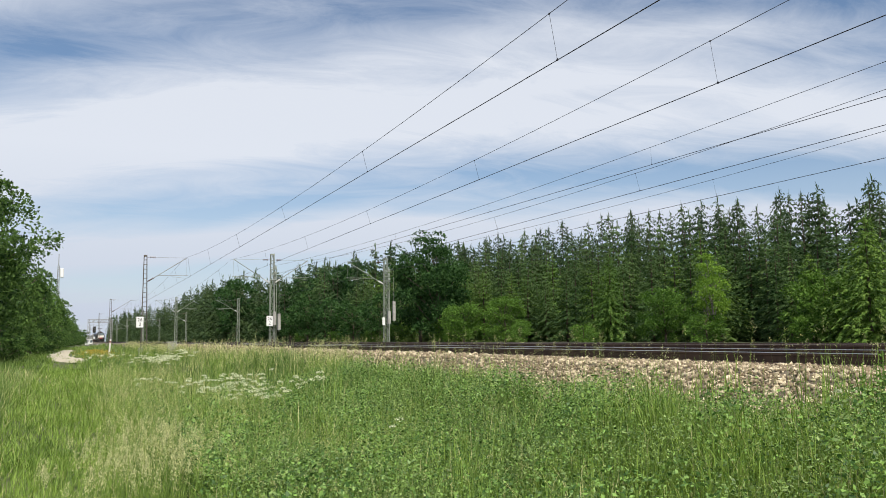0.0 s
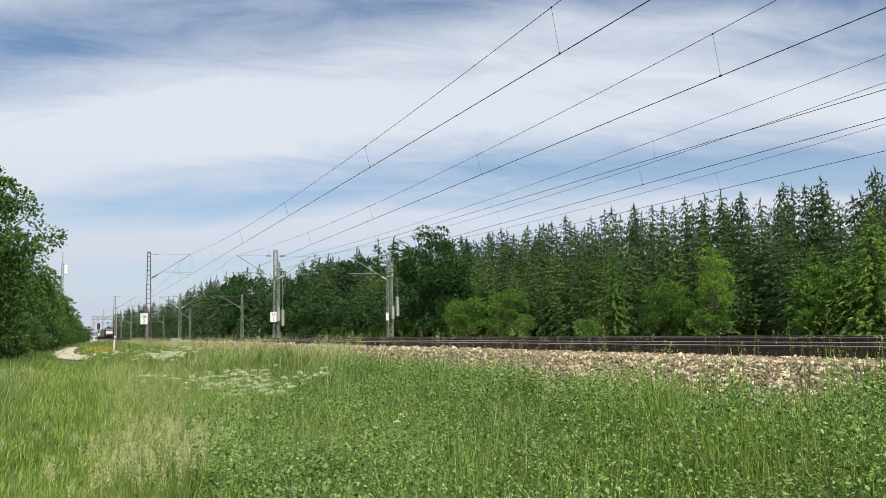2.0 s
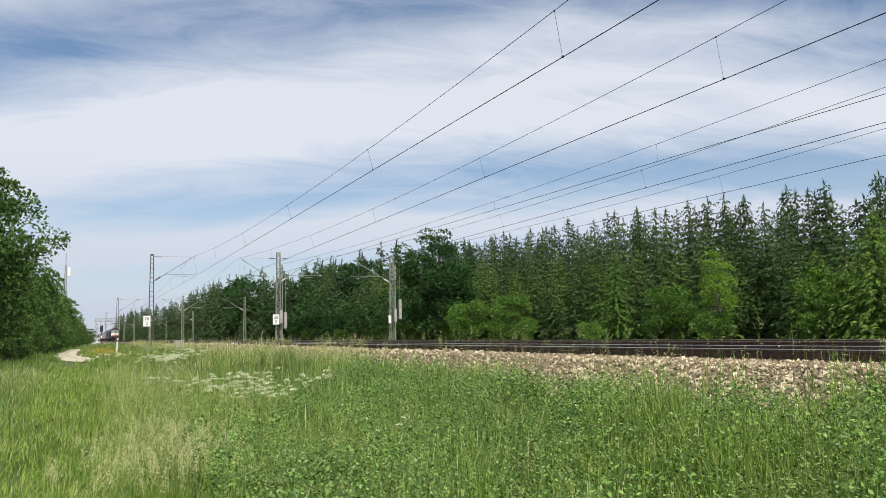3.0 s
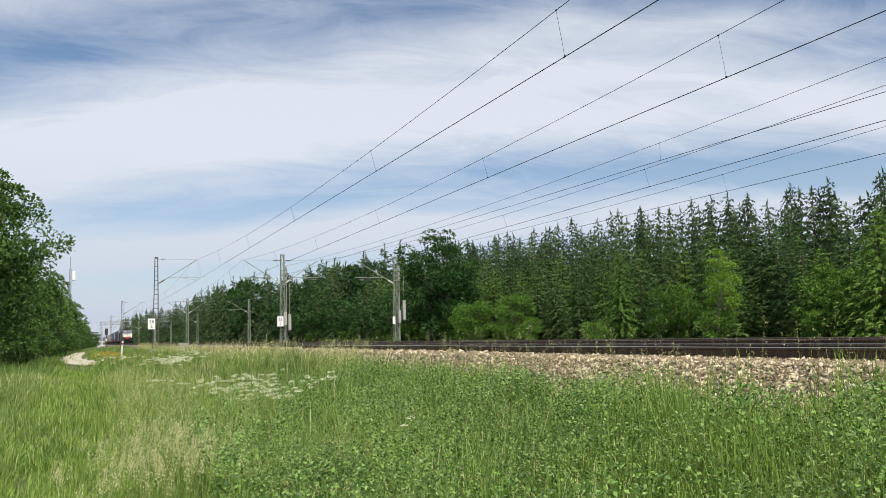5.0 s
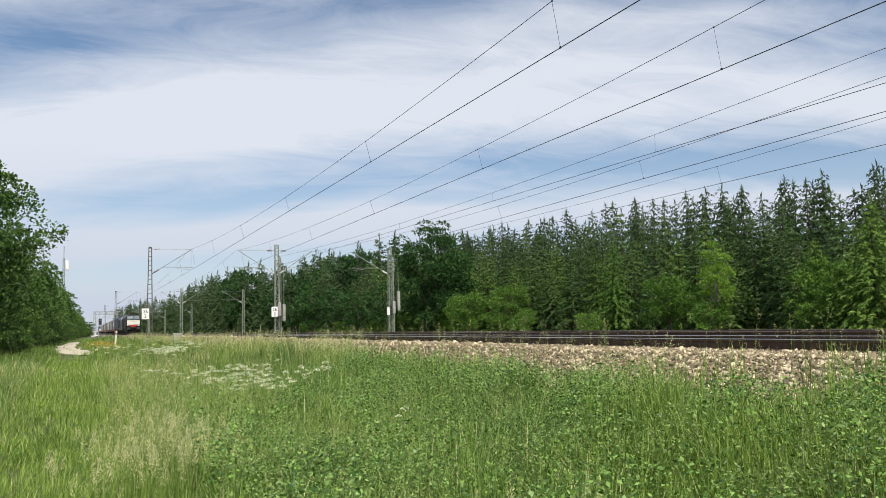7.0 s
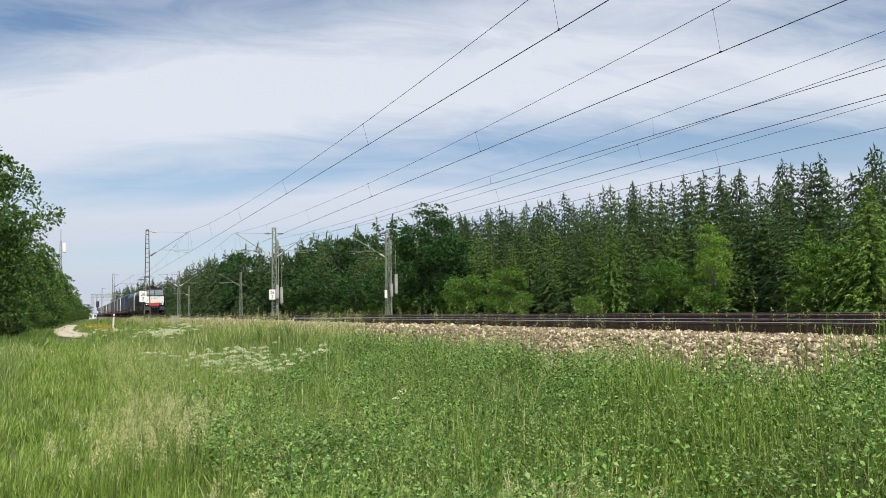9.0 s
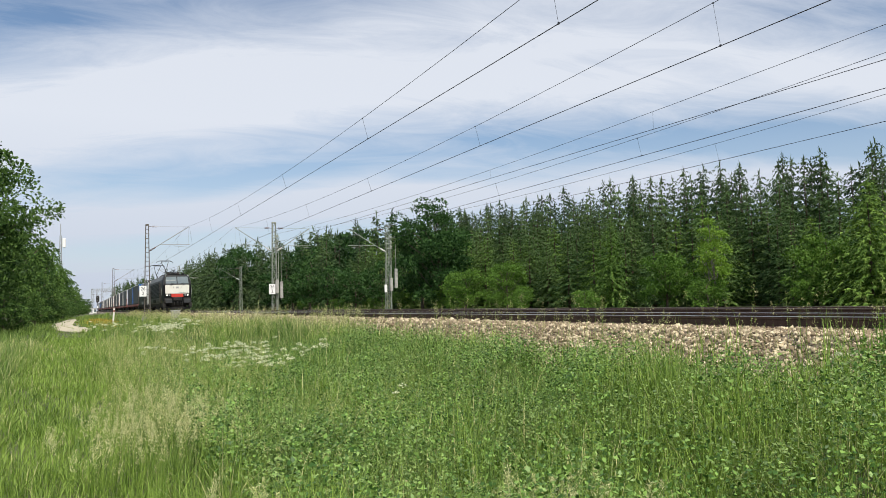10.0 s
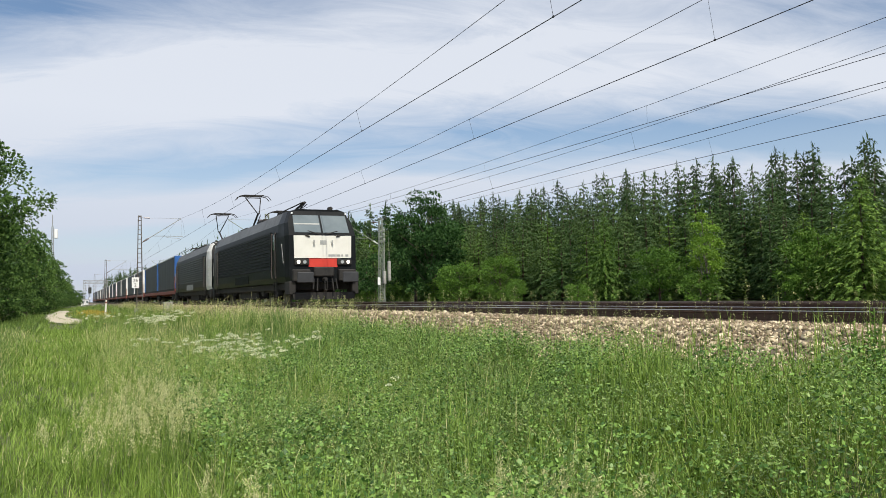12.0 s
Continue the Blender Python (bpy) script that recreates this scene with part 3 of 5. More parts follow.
def skyline_height(x, y):
    """Tree height over the meadow, by bearing from the camera, to fit its view."""
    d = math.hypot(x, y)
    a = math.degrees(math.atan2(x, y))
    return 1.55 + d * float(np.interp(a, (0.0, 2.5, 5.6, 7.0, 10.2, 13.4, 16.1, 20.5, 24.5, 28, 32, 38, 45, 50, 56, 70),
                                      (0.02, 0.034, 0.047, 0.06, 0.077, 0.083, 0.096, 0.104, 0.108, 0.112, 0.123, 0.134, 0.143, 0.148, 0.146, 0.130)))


def plant(src, h0, x, y, h, r, wide=1.0):
    k = h / h0
    q = math.sqrt(k) * wide if k > 1 else k * wide
    m = pose(x, y, float(ground_z(x, y)) - 0.05, 0, 0, r.uniform(0, 360))
    t = copy_thing(src, m)
    t.scale = (max(q, 0.75 * k), max(q, 0.75 * k), k)
    return t


def plant_spruce(k, x, y, h, r):
    """A spruce of height h; a tall one is only a little wider."""
    t = copy_thing(SPRUCES[k], pose(x, y, float(ground_z(x, y)) - 0.05, 0, 0, r.uniform(0, 360)))
    w = math.sqrt(h / 11) * r.uniform(0.85, 1.15)
    t.scale = (w, w, h / 11)
    return t


def build_right_wood():
    r = np.random.default_rng(3)
    # ranks of trees, lower at the edge and taller behind
    near_ranks = ((40.5, 0.58, (0, 3, 0, 1)), (43.3, 0.72, (0, 1, 3)), (46.8, 0.83, (0, 1, 2)), (51.0, 0.92, (1, 2)), (55.0, 0.98, (2,)), (58.5, 1.0, (2,)))
    far_ranks = ((38.0, 0.84, (0, 2)), (43.5, 0.94, (4, 2)), (50.0, 1.0, (4,)))
    y = 22.0
    while y < 180:
        near = y < 130
        for x0, part_of, kinds in near_ranks if near else far_ranks:
            x = x0 + r.normal() * 0.8
            yy = y + r.uniform(-1.3, 1.3) * (1 if near else 2.2)
            if x > 1.75 * yy:
                continue
            h = 1.55 + (skyline_height(x, yy) - 1.55) * part_of * r.uniform(0.88, 1.06)
            if not near and r.random() < 0.2:
                plant(LEAFY[4], 11.0, x, yy, h * 0.93, r, 1.0)
            else:
                plant_spruce(int(r.choice(kinds)), x, yy, h, r)
        y += 2.45 if near else 4.5
    # the far end of the wood, too distant to tell its trees apart
    crowns = [[c for c in t.children if c.name.startswith("crown")][0].data for t in (SPRUCES[4], SPRUCES[2])]
    sets = []
    while y < 900:
        for x0, part_of in ((36.0, 0.85), (43.0, 0.95), (51.0, 1.0)) if y < 430 else ((31.0, 0.9), (42.0, 0.97)):
            x, yy = x0 + r.normal(), y + r.uniform(-4, 4)
            h = 1.55 + (skyline_height(x, yy) - 1.55) * part_of * r.uniform(0.86, 1.05)
            me = crowns[0 if r.random() < 0.85 else 1]
            v = np.empty(len(me.vertices) * 3, dtype=np.float32)
            me.vertices.foreach_get("co", v)
            v = v.reshape(-1, 3)
            a, w = r.uniform(0, 6.28), math.sqrt(h / 11) * r.uniform(0.95, 1.25)
            ca, sa = math.cos(a) * w, math.sin(a) * w
            v = np.stack([x + v[:, 0] * ca - v[:, 1] * sa, yy + v[:, 0] * sa + v[:, 1] * ca, v[:, 2] * h / 11], 1)
            sets.append(v)
        y += 8.0 if y < 430 else 20.0
    v = np.concatenate(sets)
    tagged(from_arrays("distant_wood", v, np.arange(len(v)).reshape(-1, 3), M_SPRUCE_DARK), "distant dark green conifers along the line", "wood", kind="stuff")
    # broad-leaved fringe before the conifers
    for x, yy, h, w in ((37.0, 29.0, 6.6, 1.0), (36.0, 24.0, 5.6, 1.0), (38.0, 33.5, 5.2, 0.9), (39.0, 54.0, 7.0, 0.8)):
        plant(SPRUCES[5], 6.5, x, yy, h, r, w)
    for x, yy, h, k, w in ((36.0, 82.0, 11.9, 0, 1.0), (37.0, 89.0, 10.6, 4, 0.9), (36.6, 39.9, 6.0, 1, 0.85), (37.0, 45.0, 4.3, 2, 0.95),
                           (37.0, 68.0, 5.2, 3, 1.0), (36.5, 22.5, 5.0, 3, 1.2), (38.5, 33.0, 4.6, 2, 0.9),
                           (35.5, 74.0, 4.6, 2, 1.0), (36.0, 100.0, 7.0, 4, 1.0), (35.5, 110.0, 6.0, 4, 1.3), (35.5, 121.0, 7.5, 4, 1.0), (35.0, 133.0, 8.0, 4, 1.0),
                           (35.0, 200.0, 17.0, 4, 0.9), (35.5, 212.0, 15.0, 4, 0.9), (35.0, 145.0, 6.0, 4, 1.5), (35.0, 160.0, 8.0, 4, 1.1)):
        plant(LEAFY[k], (11.0, 8.0, 6.0, 9.5, 11.0)[k], x, yy, h, r, w)
    y = 26.0
    while y < 150:
        plant(LEAFY[5], 3.0, r.uniform(34.2, 37.5), y, r.uniform(0.8, 2.6), r, r.uniform(0.8, 1.3))
        y += r.uniform(4.0, 14.0)


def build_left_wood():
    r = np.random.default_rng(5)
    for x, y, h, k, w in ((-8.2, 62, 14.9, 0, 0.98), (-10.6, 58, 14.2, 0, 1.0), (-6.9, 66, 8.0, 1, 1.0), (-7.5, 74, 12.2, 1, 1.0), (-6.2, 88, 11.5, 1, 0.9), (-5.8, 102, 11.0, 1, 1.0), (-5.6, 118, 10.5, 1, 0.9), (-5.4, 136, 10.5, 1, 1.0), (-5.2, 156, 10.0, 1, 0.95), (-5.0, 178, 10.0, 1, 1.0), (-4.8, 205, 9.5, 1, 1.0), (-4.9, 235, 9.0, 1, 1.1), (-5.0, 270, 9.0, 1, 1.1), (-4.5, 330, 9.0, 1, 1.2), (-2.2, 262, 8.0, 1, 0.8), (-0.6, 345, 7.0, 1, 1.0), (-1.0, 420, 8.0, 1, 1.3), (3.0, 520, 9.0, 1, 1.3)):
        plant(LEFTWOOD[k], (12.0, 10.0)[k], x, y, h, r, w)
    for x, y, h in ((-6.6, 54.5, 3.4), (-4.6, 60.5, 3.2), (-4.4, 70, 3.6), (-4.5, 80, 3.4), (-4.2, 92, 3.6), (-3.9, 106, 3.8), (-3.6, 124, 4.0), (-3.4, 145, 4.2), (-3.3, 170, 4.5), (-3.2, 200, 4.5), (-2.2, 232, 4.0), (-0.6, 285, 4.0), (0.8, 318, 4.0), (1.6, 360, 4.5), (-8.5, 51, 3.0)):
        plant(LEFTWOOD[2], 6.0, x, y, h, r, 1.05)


build_right_wood()
build_left_wood()
for t in SPRUCES + LEAFY + LEFTWOOD:
    for o in (*t.children_recursive, t):
        bpy.data.objects.remove(o)

# ---- meadow ----
M_GRASS = mat("fresh_grass", (0.112, 0.195, 0.026), (0.31, 0.44, 0.085), 0.55, 0.7, island=0.8, spec=0.3, trans=0.35)
M_GRASS_DARK = mat("rank_green_grass", (0.085, 0.155, 0.032), (0.25, 0.36, 0.085), 0.55, 0.7, island=0.8, spec=0.3, trans=0.35)
M_STRAW = mat("flowering_grass_heads", (0.40, 0.41, 0.16), (0.74, 0.70, 0.36), 0.8, 1.5, island=0.8, spec=0.2, trans=0.4)
M_PLUME = mat("creamy_grass_plumes", (0.50, 0.51, 0.24), (0.80, 0.77, 0.43), 0.8, 1.5, island=0.8, spec=0.2, trans=0.4)
M_BRAMBLE = mat("bramble_leaves", (0.050, 0.118, 0.022), (0.235, 0.39, 0.085), 0.45, 1.2, island=0.9, spec=0.3, trans=0.2)
M_NETTLE = mat("pale_herb_leaves", (0.10, 0.165, 0.045), (0.32, 0.45, 0.14), 0.5, 1.2, island=0.9, spec=0.35, trans=0.3)
M_WHITE = mat("white_petals", (0.55, 0.60, 0.36), (0.80, 0.81, 0.58), 0.7, 3.0, island=0.4, trans=0.25)
M_YELLOW = mat("yellow_petals", (0.36, 0.25, 0.03), (0.55, 0.40, 0.05), 0.7, 3.0, island=0.5, trans=0.2)


def blades(x, y, h, w, bend, r, base=None, lean=None):
    """Grass blades, all swayed a little by the wind: verts and faces (triangles and quads)."""
    n = len(x)
    z = ground_z(x, y) - 0.03 if base is None else base
    a = r.uniform(0, 2 * np.pi, n) if lean is None else lean + r.normal(size=n) * 0.5
    b = a + np.pi / 2 + r.normal(size=n) * 0.4
    out = unit(np.stack([np.cos(a) + 0.2, np.sin(a) + 0.05, np.zeros(n)], 1))
    side = np.stack([np.cos(b), np.sin(b), np.zeros(n)], 1)
    p0 = np.stack([x, y, z], 1)
    V = []
    for u, k in ((0.0, 0.8), (0.4, 1.0), (0.75, 0.65)):
        c = p0 + out * (bend * h * u ** 2)[:, None] + np.array([0, 0, 1.0]) * (h * (u - 0.25 * bend * u * u))[:, None]
        V += [c - side * (w * k / 2)[:, None], c + side * (w * k / 2)[:, None]]
    V.append(p0 + out * (bend * h)[:, None] + np.array([0, 0, 1.0]) * (h * (1 - 0.35 * bend))[:, None])
    v = np.stack(V, 1).reshape(-1, 3)
    o = np.arange(n)[:, None] * 7
    q = np.concatenate([o + np.array([[0, 1, 3, 2]]), o + np.array([[2, 3, 5, 4]])])
    t = o + np.array([[4, 5, 6]])
    return v, [q, t]


STALKS = []


def plume(x, y, h, size, r, per=20):
    """Flowering heads: a thin stalk with small husks towards its tip."""
    n = len(x)
    z = ground_z(x, y)
    a = r.uniform(0, 2 * np.pi, n)
    lean = r.uniform(0.05, 0.32, n)
    out = unit(np.stack([np.cos(a) + 0.6, np.sin(a), np.zeros(n)], 1))
    foot = np.stack([x, y, z], 1)
    tip = foot + out * (lean * h)[:, None] + np.array([0, 0, 1.0]) * h[:, None]
    side = np.stack([-np.sin(a), np.cos(a), np.zeros(n)], 1)
    w = (0.02 * size + 0.0006)[:, None]
    sv = np.stack([foot - side * w, foot + side * w, tip + side * w * 0.5, tip - side * w * 0.5], 1).reshape(-1, 3)
    sf = np.arange(4 * n).reshape(-1, 4)
    STALKS.append((sv, sf))
    k = r.uniform(0, 1, (n, per))
    c = tip[:, None] - (np.array([0, 0, 1.0]) + out[:, None] * 0.15) * (k * size[:, None] * 3.2)[:, :, None]
    c = c + r.normal(size=c.shape) * np.array([1, 1, 0.3]) * (size[:, None] * 0.42 * (0.25 + k))[:, :, None]
    c = c.reshape(-1, 3)
    way = unit(r.normal(size=c.shape) * np.array([1, 1, 0.5]) * 0.7 + np.array([0.2, 0, 0.8]))
    s = np.repeat(size, per)
    hv, hf = cards(c, way, any_side(way, r), s * r.uniform(0.3, 0.65, len(c)), s * r.uniform(0.06, 0.14, len(c)))
    return hv, hf


def spread(n, x0, x1, y0, y1, r, power=1.0):
    """Points over a strip, denser towards y0."""
    return r.uniform(x0, x1, n), y0 + (y1 - y0) * r.uniform(0, 1, n) ** power


def patchy(x, y, scale, seed):
    """A smooth 0..1 field of clumps over the meadow."""
    s = np.zeros_like(x)
    rr = np.random.default_rng(seed)
    for k in range(6):
        f = scale * (0.6 + 0.5 * k)
        ang = rr.uniform(0, 6.28)
        s = s + np.sin((x * math.cos(ang) + y * math.sin(ang)) * f + rr.uniform(0, 6.28))
    return np.clip(0.5 + s / 6, 0, 1)


def lane(y):
    """The middle of the trodden strip."""
    return -0.25 - 0.006 * y


def meadow_height(x, y):
    """How tall the growth stands."""
    off = np.abs(x - lane(y))
    h = 0.24 + 0.38 * np.clip((off - 0.55) / 0.7, 0, 1)
    h = np.where(x < lane(y), h * 0.95, h)
    k = np.clip((x - 4.6) / 0.8, 0, 1) * np.clip((y - 14) / 8, 0, 1)
    h = h + k * 0.38
    low = np.clip((x - 4.9) / 0.7, 0, 1) * np.clip((13 - y) / 4, 0, 1)
    h = h * (1 - 0.45 * low)
    return h * (0.5 + 0.55 * patchy(x, y, 1.3, 11) + 0.45 * patchy(x, y, 3.1, 12))


def stuff(name, v, f, material, label, category):
    ob = from_arrays(name, v, f, material)
    return tagged(ob, label, category, kind="stuff")


def join(*sets):
    V, Q, T, o = [], [], [], 0
    for v, fs in sets:
        for f in (fs if isinstance(fs, list) else [fs]):
            (Q if f.shape[1] == 4 else T).append(f + o)
        V.append(v)
        o += len(v)
    return np.concatenate(V), [np.concatenate(Q)] + ([np.concatenate(T)] if T else [])


def build_meadow():
    r = np.random.default_rng(17)
    zones = ((46000, -2.6, 6.4, 3.0, 11.0, 1.0, 0.0055), (44000, -5.5, 6.3, 11.0, 32.0, 1.3, 0.010), (22000, -8.0, 6.2, 32.0, 90.0, 1.3, 0.018), (8000, -9.0, 6.0, 90.0, 240.0, 1.3, 0.05))
    light, dark = [], []
    for n, x0, x1, y0, y1, pw, w in zones:
        x, y = spread(n, x0, x1, y0, y1, r, pw)
        # two thirds of the blades stand in tufts and arch outwards
        cx, cy = spread(n // 26, x0, x1, y0, y1, r, pw)
        pick = r.integers(0, len(cx), n)
        ox, oy = r.normal(size=n) * (0.06 + 0.002 * y0), r.normal(size=n) * (0.06 + 0.002 * y0)
        tuft = r.random(n) < 0.66
        x, y = np.where(tuft, cx[pick] + ox, x), np.where(tuft, cy[pick] + oy, y)
        lean = np.where(tuft, np.arctan2(oy, ox), r.uniform(0, 2 * np.pi, n))
        vigour = np.where(tuft, r.uniform(0.75, 1.3, len(cx))[pick], 0.9)
        path = ((y > 66) & (np.abs(x - path_x(y)) < path_w(y)) & (y < 165) & ((np.abs(x - path_x(y)) > 0.2 * path_w(y)) | (r.random(len(x)) < 0.6))) | (x > 1.5 * y)
        x, y, lean, vigour = x[~path], y[~path], lean[~path], vigour[~path]
        h = np.minimum(meadow_height(x, y) * vigour * r.uniform(0.55, 1.2, len(x)), 0.95)
        ww = w * r.uniform(0.6, 1.4, len(x))
        bend = np.abs(r.normal(0.5, 0.34, len(x)))
        d = patchy(x, y, 0.8, 5) + 0.25 * (x < lane(y) - 1.2) + 0.18 * (x > 1.5) - 0.35 * (np.abs(x - lane(y)) < 0.9) + r.normal(size=len(x)) * 0.12 > 0.55
        for sel, bag in ((~d, light), (d, dark)):
            bag.append(blades(x[sel], y[sel], h[sel], ww[sel], bend[sel], r, lean=lean[sel]))
    x = lane(0) + r.normal(size=15000) * 0.75
    y = 4.0 + 44.0 * r.random(15000) ** 1.4
    light.append(blades(x, y, r.uniform(0.10, 0.30, 15000), 0.005 + 0.0004 * y, np.abs(r.normal(0.5, 0.3, 15000)), r))
    x, y = spread(5000, -6.0, 5.0, -6.0, 3.2, r)
    light.append(blades(x, y, r.uniform(0.10, 0.35, 5000), np.full(5000, 0.012), np.abs(r.normal(0.5, 0.3, 5000)), r))
    x, y = spread(6000, -3.0, 6.3, 3.2, 40.0, r, 1.5)
    dry = blades(x, y, meadow_height(x, y) * r.uniform(0.6, 1.3, 6000), 0.004 + 0.0003 * y, np.abs(r.normal(0.5, 0.3, 6000)), r)
    stuff("dry_grass", *dry, M_STRAW, "scattered dry straw-coloured grass blades", "grass")
    stuff("meadow_grass", *join(*light), M_GRASS, "fresh light green meadow grass of uneven height", "grass")
    stuff("rank_grass", *join(*dark), M_GRASS_DARK, "rank dark green grass in the meadow", "grass")
    # growth among the foot of the ballast
    x, y = spread(5200, 5.8, 6.9, 3.5, 40.0, r, 1.2)
    keep = patchy(x, y, 1.7, 23) > 0.35 + 0.35 * (x - 5.8)
    x, y = x[keep], y[keep]
    v = blades(x, y, r.uniform(0.2, 0.5, len(x)) * (0.4 + patchy(x, y, 1.2, 31)), r.uniform(0.006, 0.012, len(x)), np.abs(r.normal(0.3, 0.2, len(x))), r,
               base=np.maximum(ground_z(x, y), 0.25 + (x - 5.9) * 0.59) - 0.03)
    stuff("ballast_edge_grass", *v, M_GRASS, "tufts of grass along the foot of the ballast", "grass")
    # tall tufts
    tx, ty, th = [], [], []
    for cx, cy, hh, m in ((5.0, 6.2, 1.0, 250), (4.9, 6.9, 0.9, 190), (6.3, 5.2, 0.95, 160), (6.5, 4.8, 1.0, 130), (5.6, 8.6, 0.75, 90), (5.8, 12.0, 0.8, 100), (5.3, 4.7, 0.8, 120), (3.4, 7.0, 0.85, 60), (2.8, 5.6, 0.85, 70),
                          (4.1, 5.4, 0.8, 70), (4.2, 10.5, 0.75, 60), (-1.0, 7.6, 0.62, 170), (-0.8, 6.5, 0.5, 120), (-1.5, 9.5, 0.6, 150), (1.1, 4.6, 0.62, 120), (1.5, 5.0, 0.6, 90), (6.0, 6.4, 0.7, 80), (4.4, 4.6, 0.75, 130), (4.9, 5.3, 0.85, 170), (3.6, 4.5, 0.62, 110), (5.6, 5.0, 0.75, 130), (4.0, 6.4, 0.7, 100)):
        tx.append(cx + r.normal(size=m) * 0.16)
        ty.append(cy + r.normal(size=m) * 0.2)
        th.append(hh * r.uniform(0.55, 1.1, m))
    tx, ty, th = map(np.concatenate, (tx, ty, th))
    stuff("tall_grass", *blades(tx, ty, th, r.uniform(0.006, 0.011, len(tx)), np.abs(r.normal(0.25, 0.18, len(tx))), r), M_GRASS, "tall arching tufts of green grass", "grass")
    # flowering heads
    sets = []
    for n, x0, x1, y0, y1, hh, s in ((420, 0.0, 1.7, 5.2, 10.5, 0.78, 0.030), (1500, 0.4, 2.8, 9.5, 30.0, 0.76, 0.036), (90, 4.6, 5.3, 5.4, 6.9, 1.05, 0.040), (2600, 0.2, 2.6, 7.0, 24.0, 0.72, 0.028), (240, 0.15, 1.1, 6.3, 9.2, 0.74, 0.042), (260, 6.0, 6.9, 4.2, 18.0, 1.04, 0.044), (700, 1.0, 5.0, 28.0, 70.0, 0.75, 0.06), (1700, 4.7, 6.3, 17.0, 45.0, 1.0, 0.065),
                                     (1500, 4.6, 6.2, 45.0, 110.0, 1.0, 0.10), (1300, 1.2, 6.4, 3.4, 13.0, 0.84, 0.021), (120, 6.2, 7.1, 4.0, 14.0, 0.72, 0.03), (600, -4.5, -1.0, 8.0, 34.0, 0.62, 0.030), (110, 5.7, 6.8, 12.0, 24.0, 0.95, 0.045)):
        x, y = spread(n, x0, x1, y0, y1, r)
        k = patchy(x, y, 1.6, 61) > 0.42
        x, y = x[k], y[k]
        sets.append(plume(x, y, hh * r.uniform(0.7, 1.12, len(x)), s * r.uniform(0.7, 1.3, len(x)), r))
    # dense creamy plumes in a few places
    creamy = []
    for cx, cy, sx, sy, m, hh in ((0.34, 7.1, 0.26, 0.38, 62, 0.72), (0.78, 8.1, 0.30, 0.55, 60, 0.76), (0.68, 3.5, 0.05, 0.08, 22, 0.62), (-0.05, 3.8, 0.12, 0.2, 18, 0.56), (0.75, 4.3, 0.15, 0.3, 12, 0.64), (2.5, 4.0, 0.3, 0.3, 40, 0.66)):
        x, y = cx + sx * r.normal(size=m), cy + sy * r.normal(size=m)
        creamy.append(plume(x, y, hh * r.uniform(0.8, 1.08, m), 0.040 * r.uniform(0.7, 1.3, m), r, 80))
    stuff("creamy_plume_grass", *join(*creamy), M_PLUME, "dense creamy plumes of flowering grass", "grass")
    stuff("flowering_stalks", *join(*STALKS), M_GRASS, "thin yellow-green stalks of flowering grass", "grass")
    stuff("flowering_grass", *join(*sets), M_STRAW, "pale straw-coloured flowering grass heads on thin stalks", "grass")
    # leafy growth
    x, y = spread(150000, 0.9, 6.3, 3.0, 18.0, r, 1.1)
    dens = patchy(x, y, 1.1, 71) + 0.25 * np.clip((x - 0.15 * y - 0.6) / 1.2, -1, 1) - 0.03 * np.clip(y - 9, 0, 9)
    k = (dens > 0.33 + 0.12 * r.normal(size=len(x))) & (x < 1.5 * y)
    x, y = x[k], y[k]
    top = 0.22 + (0.30 * patchy(x, y, 2.0, 73) + 0.40 * patchy(x, y, 6.0, 74)) * np.clip((6.6 - x) / 1.2, 0.35, 1)
    z = ground_z(x, y) + top * r.uniform(0.25, 1.0, len(x)) ** 0.6
    base = np.stack([x, y, z], 1)
    way = unit(np.concatenate([r.normal(size=(len(x), 2)), r.normal(0.05, 0.6, (len(x), 1))], 1))
    side = unit(np.cross(way, np.array([0, 0, 1.0]) + 0.75 * r.normal(size=way.shape)))
    L = r.uniform(0.018, 0.046, len(x))
    nettle = patchy(x, y, 1.9, 97) + 0.25 * r.normal(size=len(x)) > 0.72
    q = ~nettle
    stuff("bramble_thicket", *cards(base[q], way[q], side[q], L[q], L[q] * r.uniform(0.5, 0.75, q.sum()), 0.12), M_BRAMBLE, "low thicket of bramble leaves below the bank", "undergrowth")
    q = nettle
    stuff("nettle_leaves", *cards(base[q] + np.array([0, 0, 0.05]), way[q], side[q], L[q] * 0.95, L[q] * r.uniform(0.3, 0.5, q.sum()), 0.12), M_NETTLE, "pale green nettle and herb leaves in the thicket", "undergrowth")
    # white umbels
    sets, stalks = [], []
    for cx, cy, sx, sy, m, hh in ((3.0, 18.4, 0.5, 0.9, 80, 0.74), (3.2, 15.2, 0.35, 0.4, 40, 0.74), (4.1, 16.0, 0.25, 0.4, 12, 0.75), (3.9, 41.0, 0.6, 2.2, 120, 0.74), (2.0, 24.0, 0.6, 2.0, 12, 0.6), (3.4, 8.8, 0.05, 0.1, 2, 0.7), (5.6, 4.7, 0.1, 0.1, 2, 0.6), (2.2, 60, 1.0, 8.0, 30, 0.6)):
        x, y = cx + sx * r.normal(size=m), cy + sy * r.normal(size=m)
        h = hh * r.uniform(0.75, 1.1, m)
        top = np.stack([x, y, ground_z(x, y) + h], 1)
        rad = 0.036 + 0.022 * r.random(m) + 0.0006 * cy
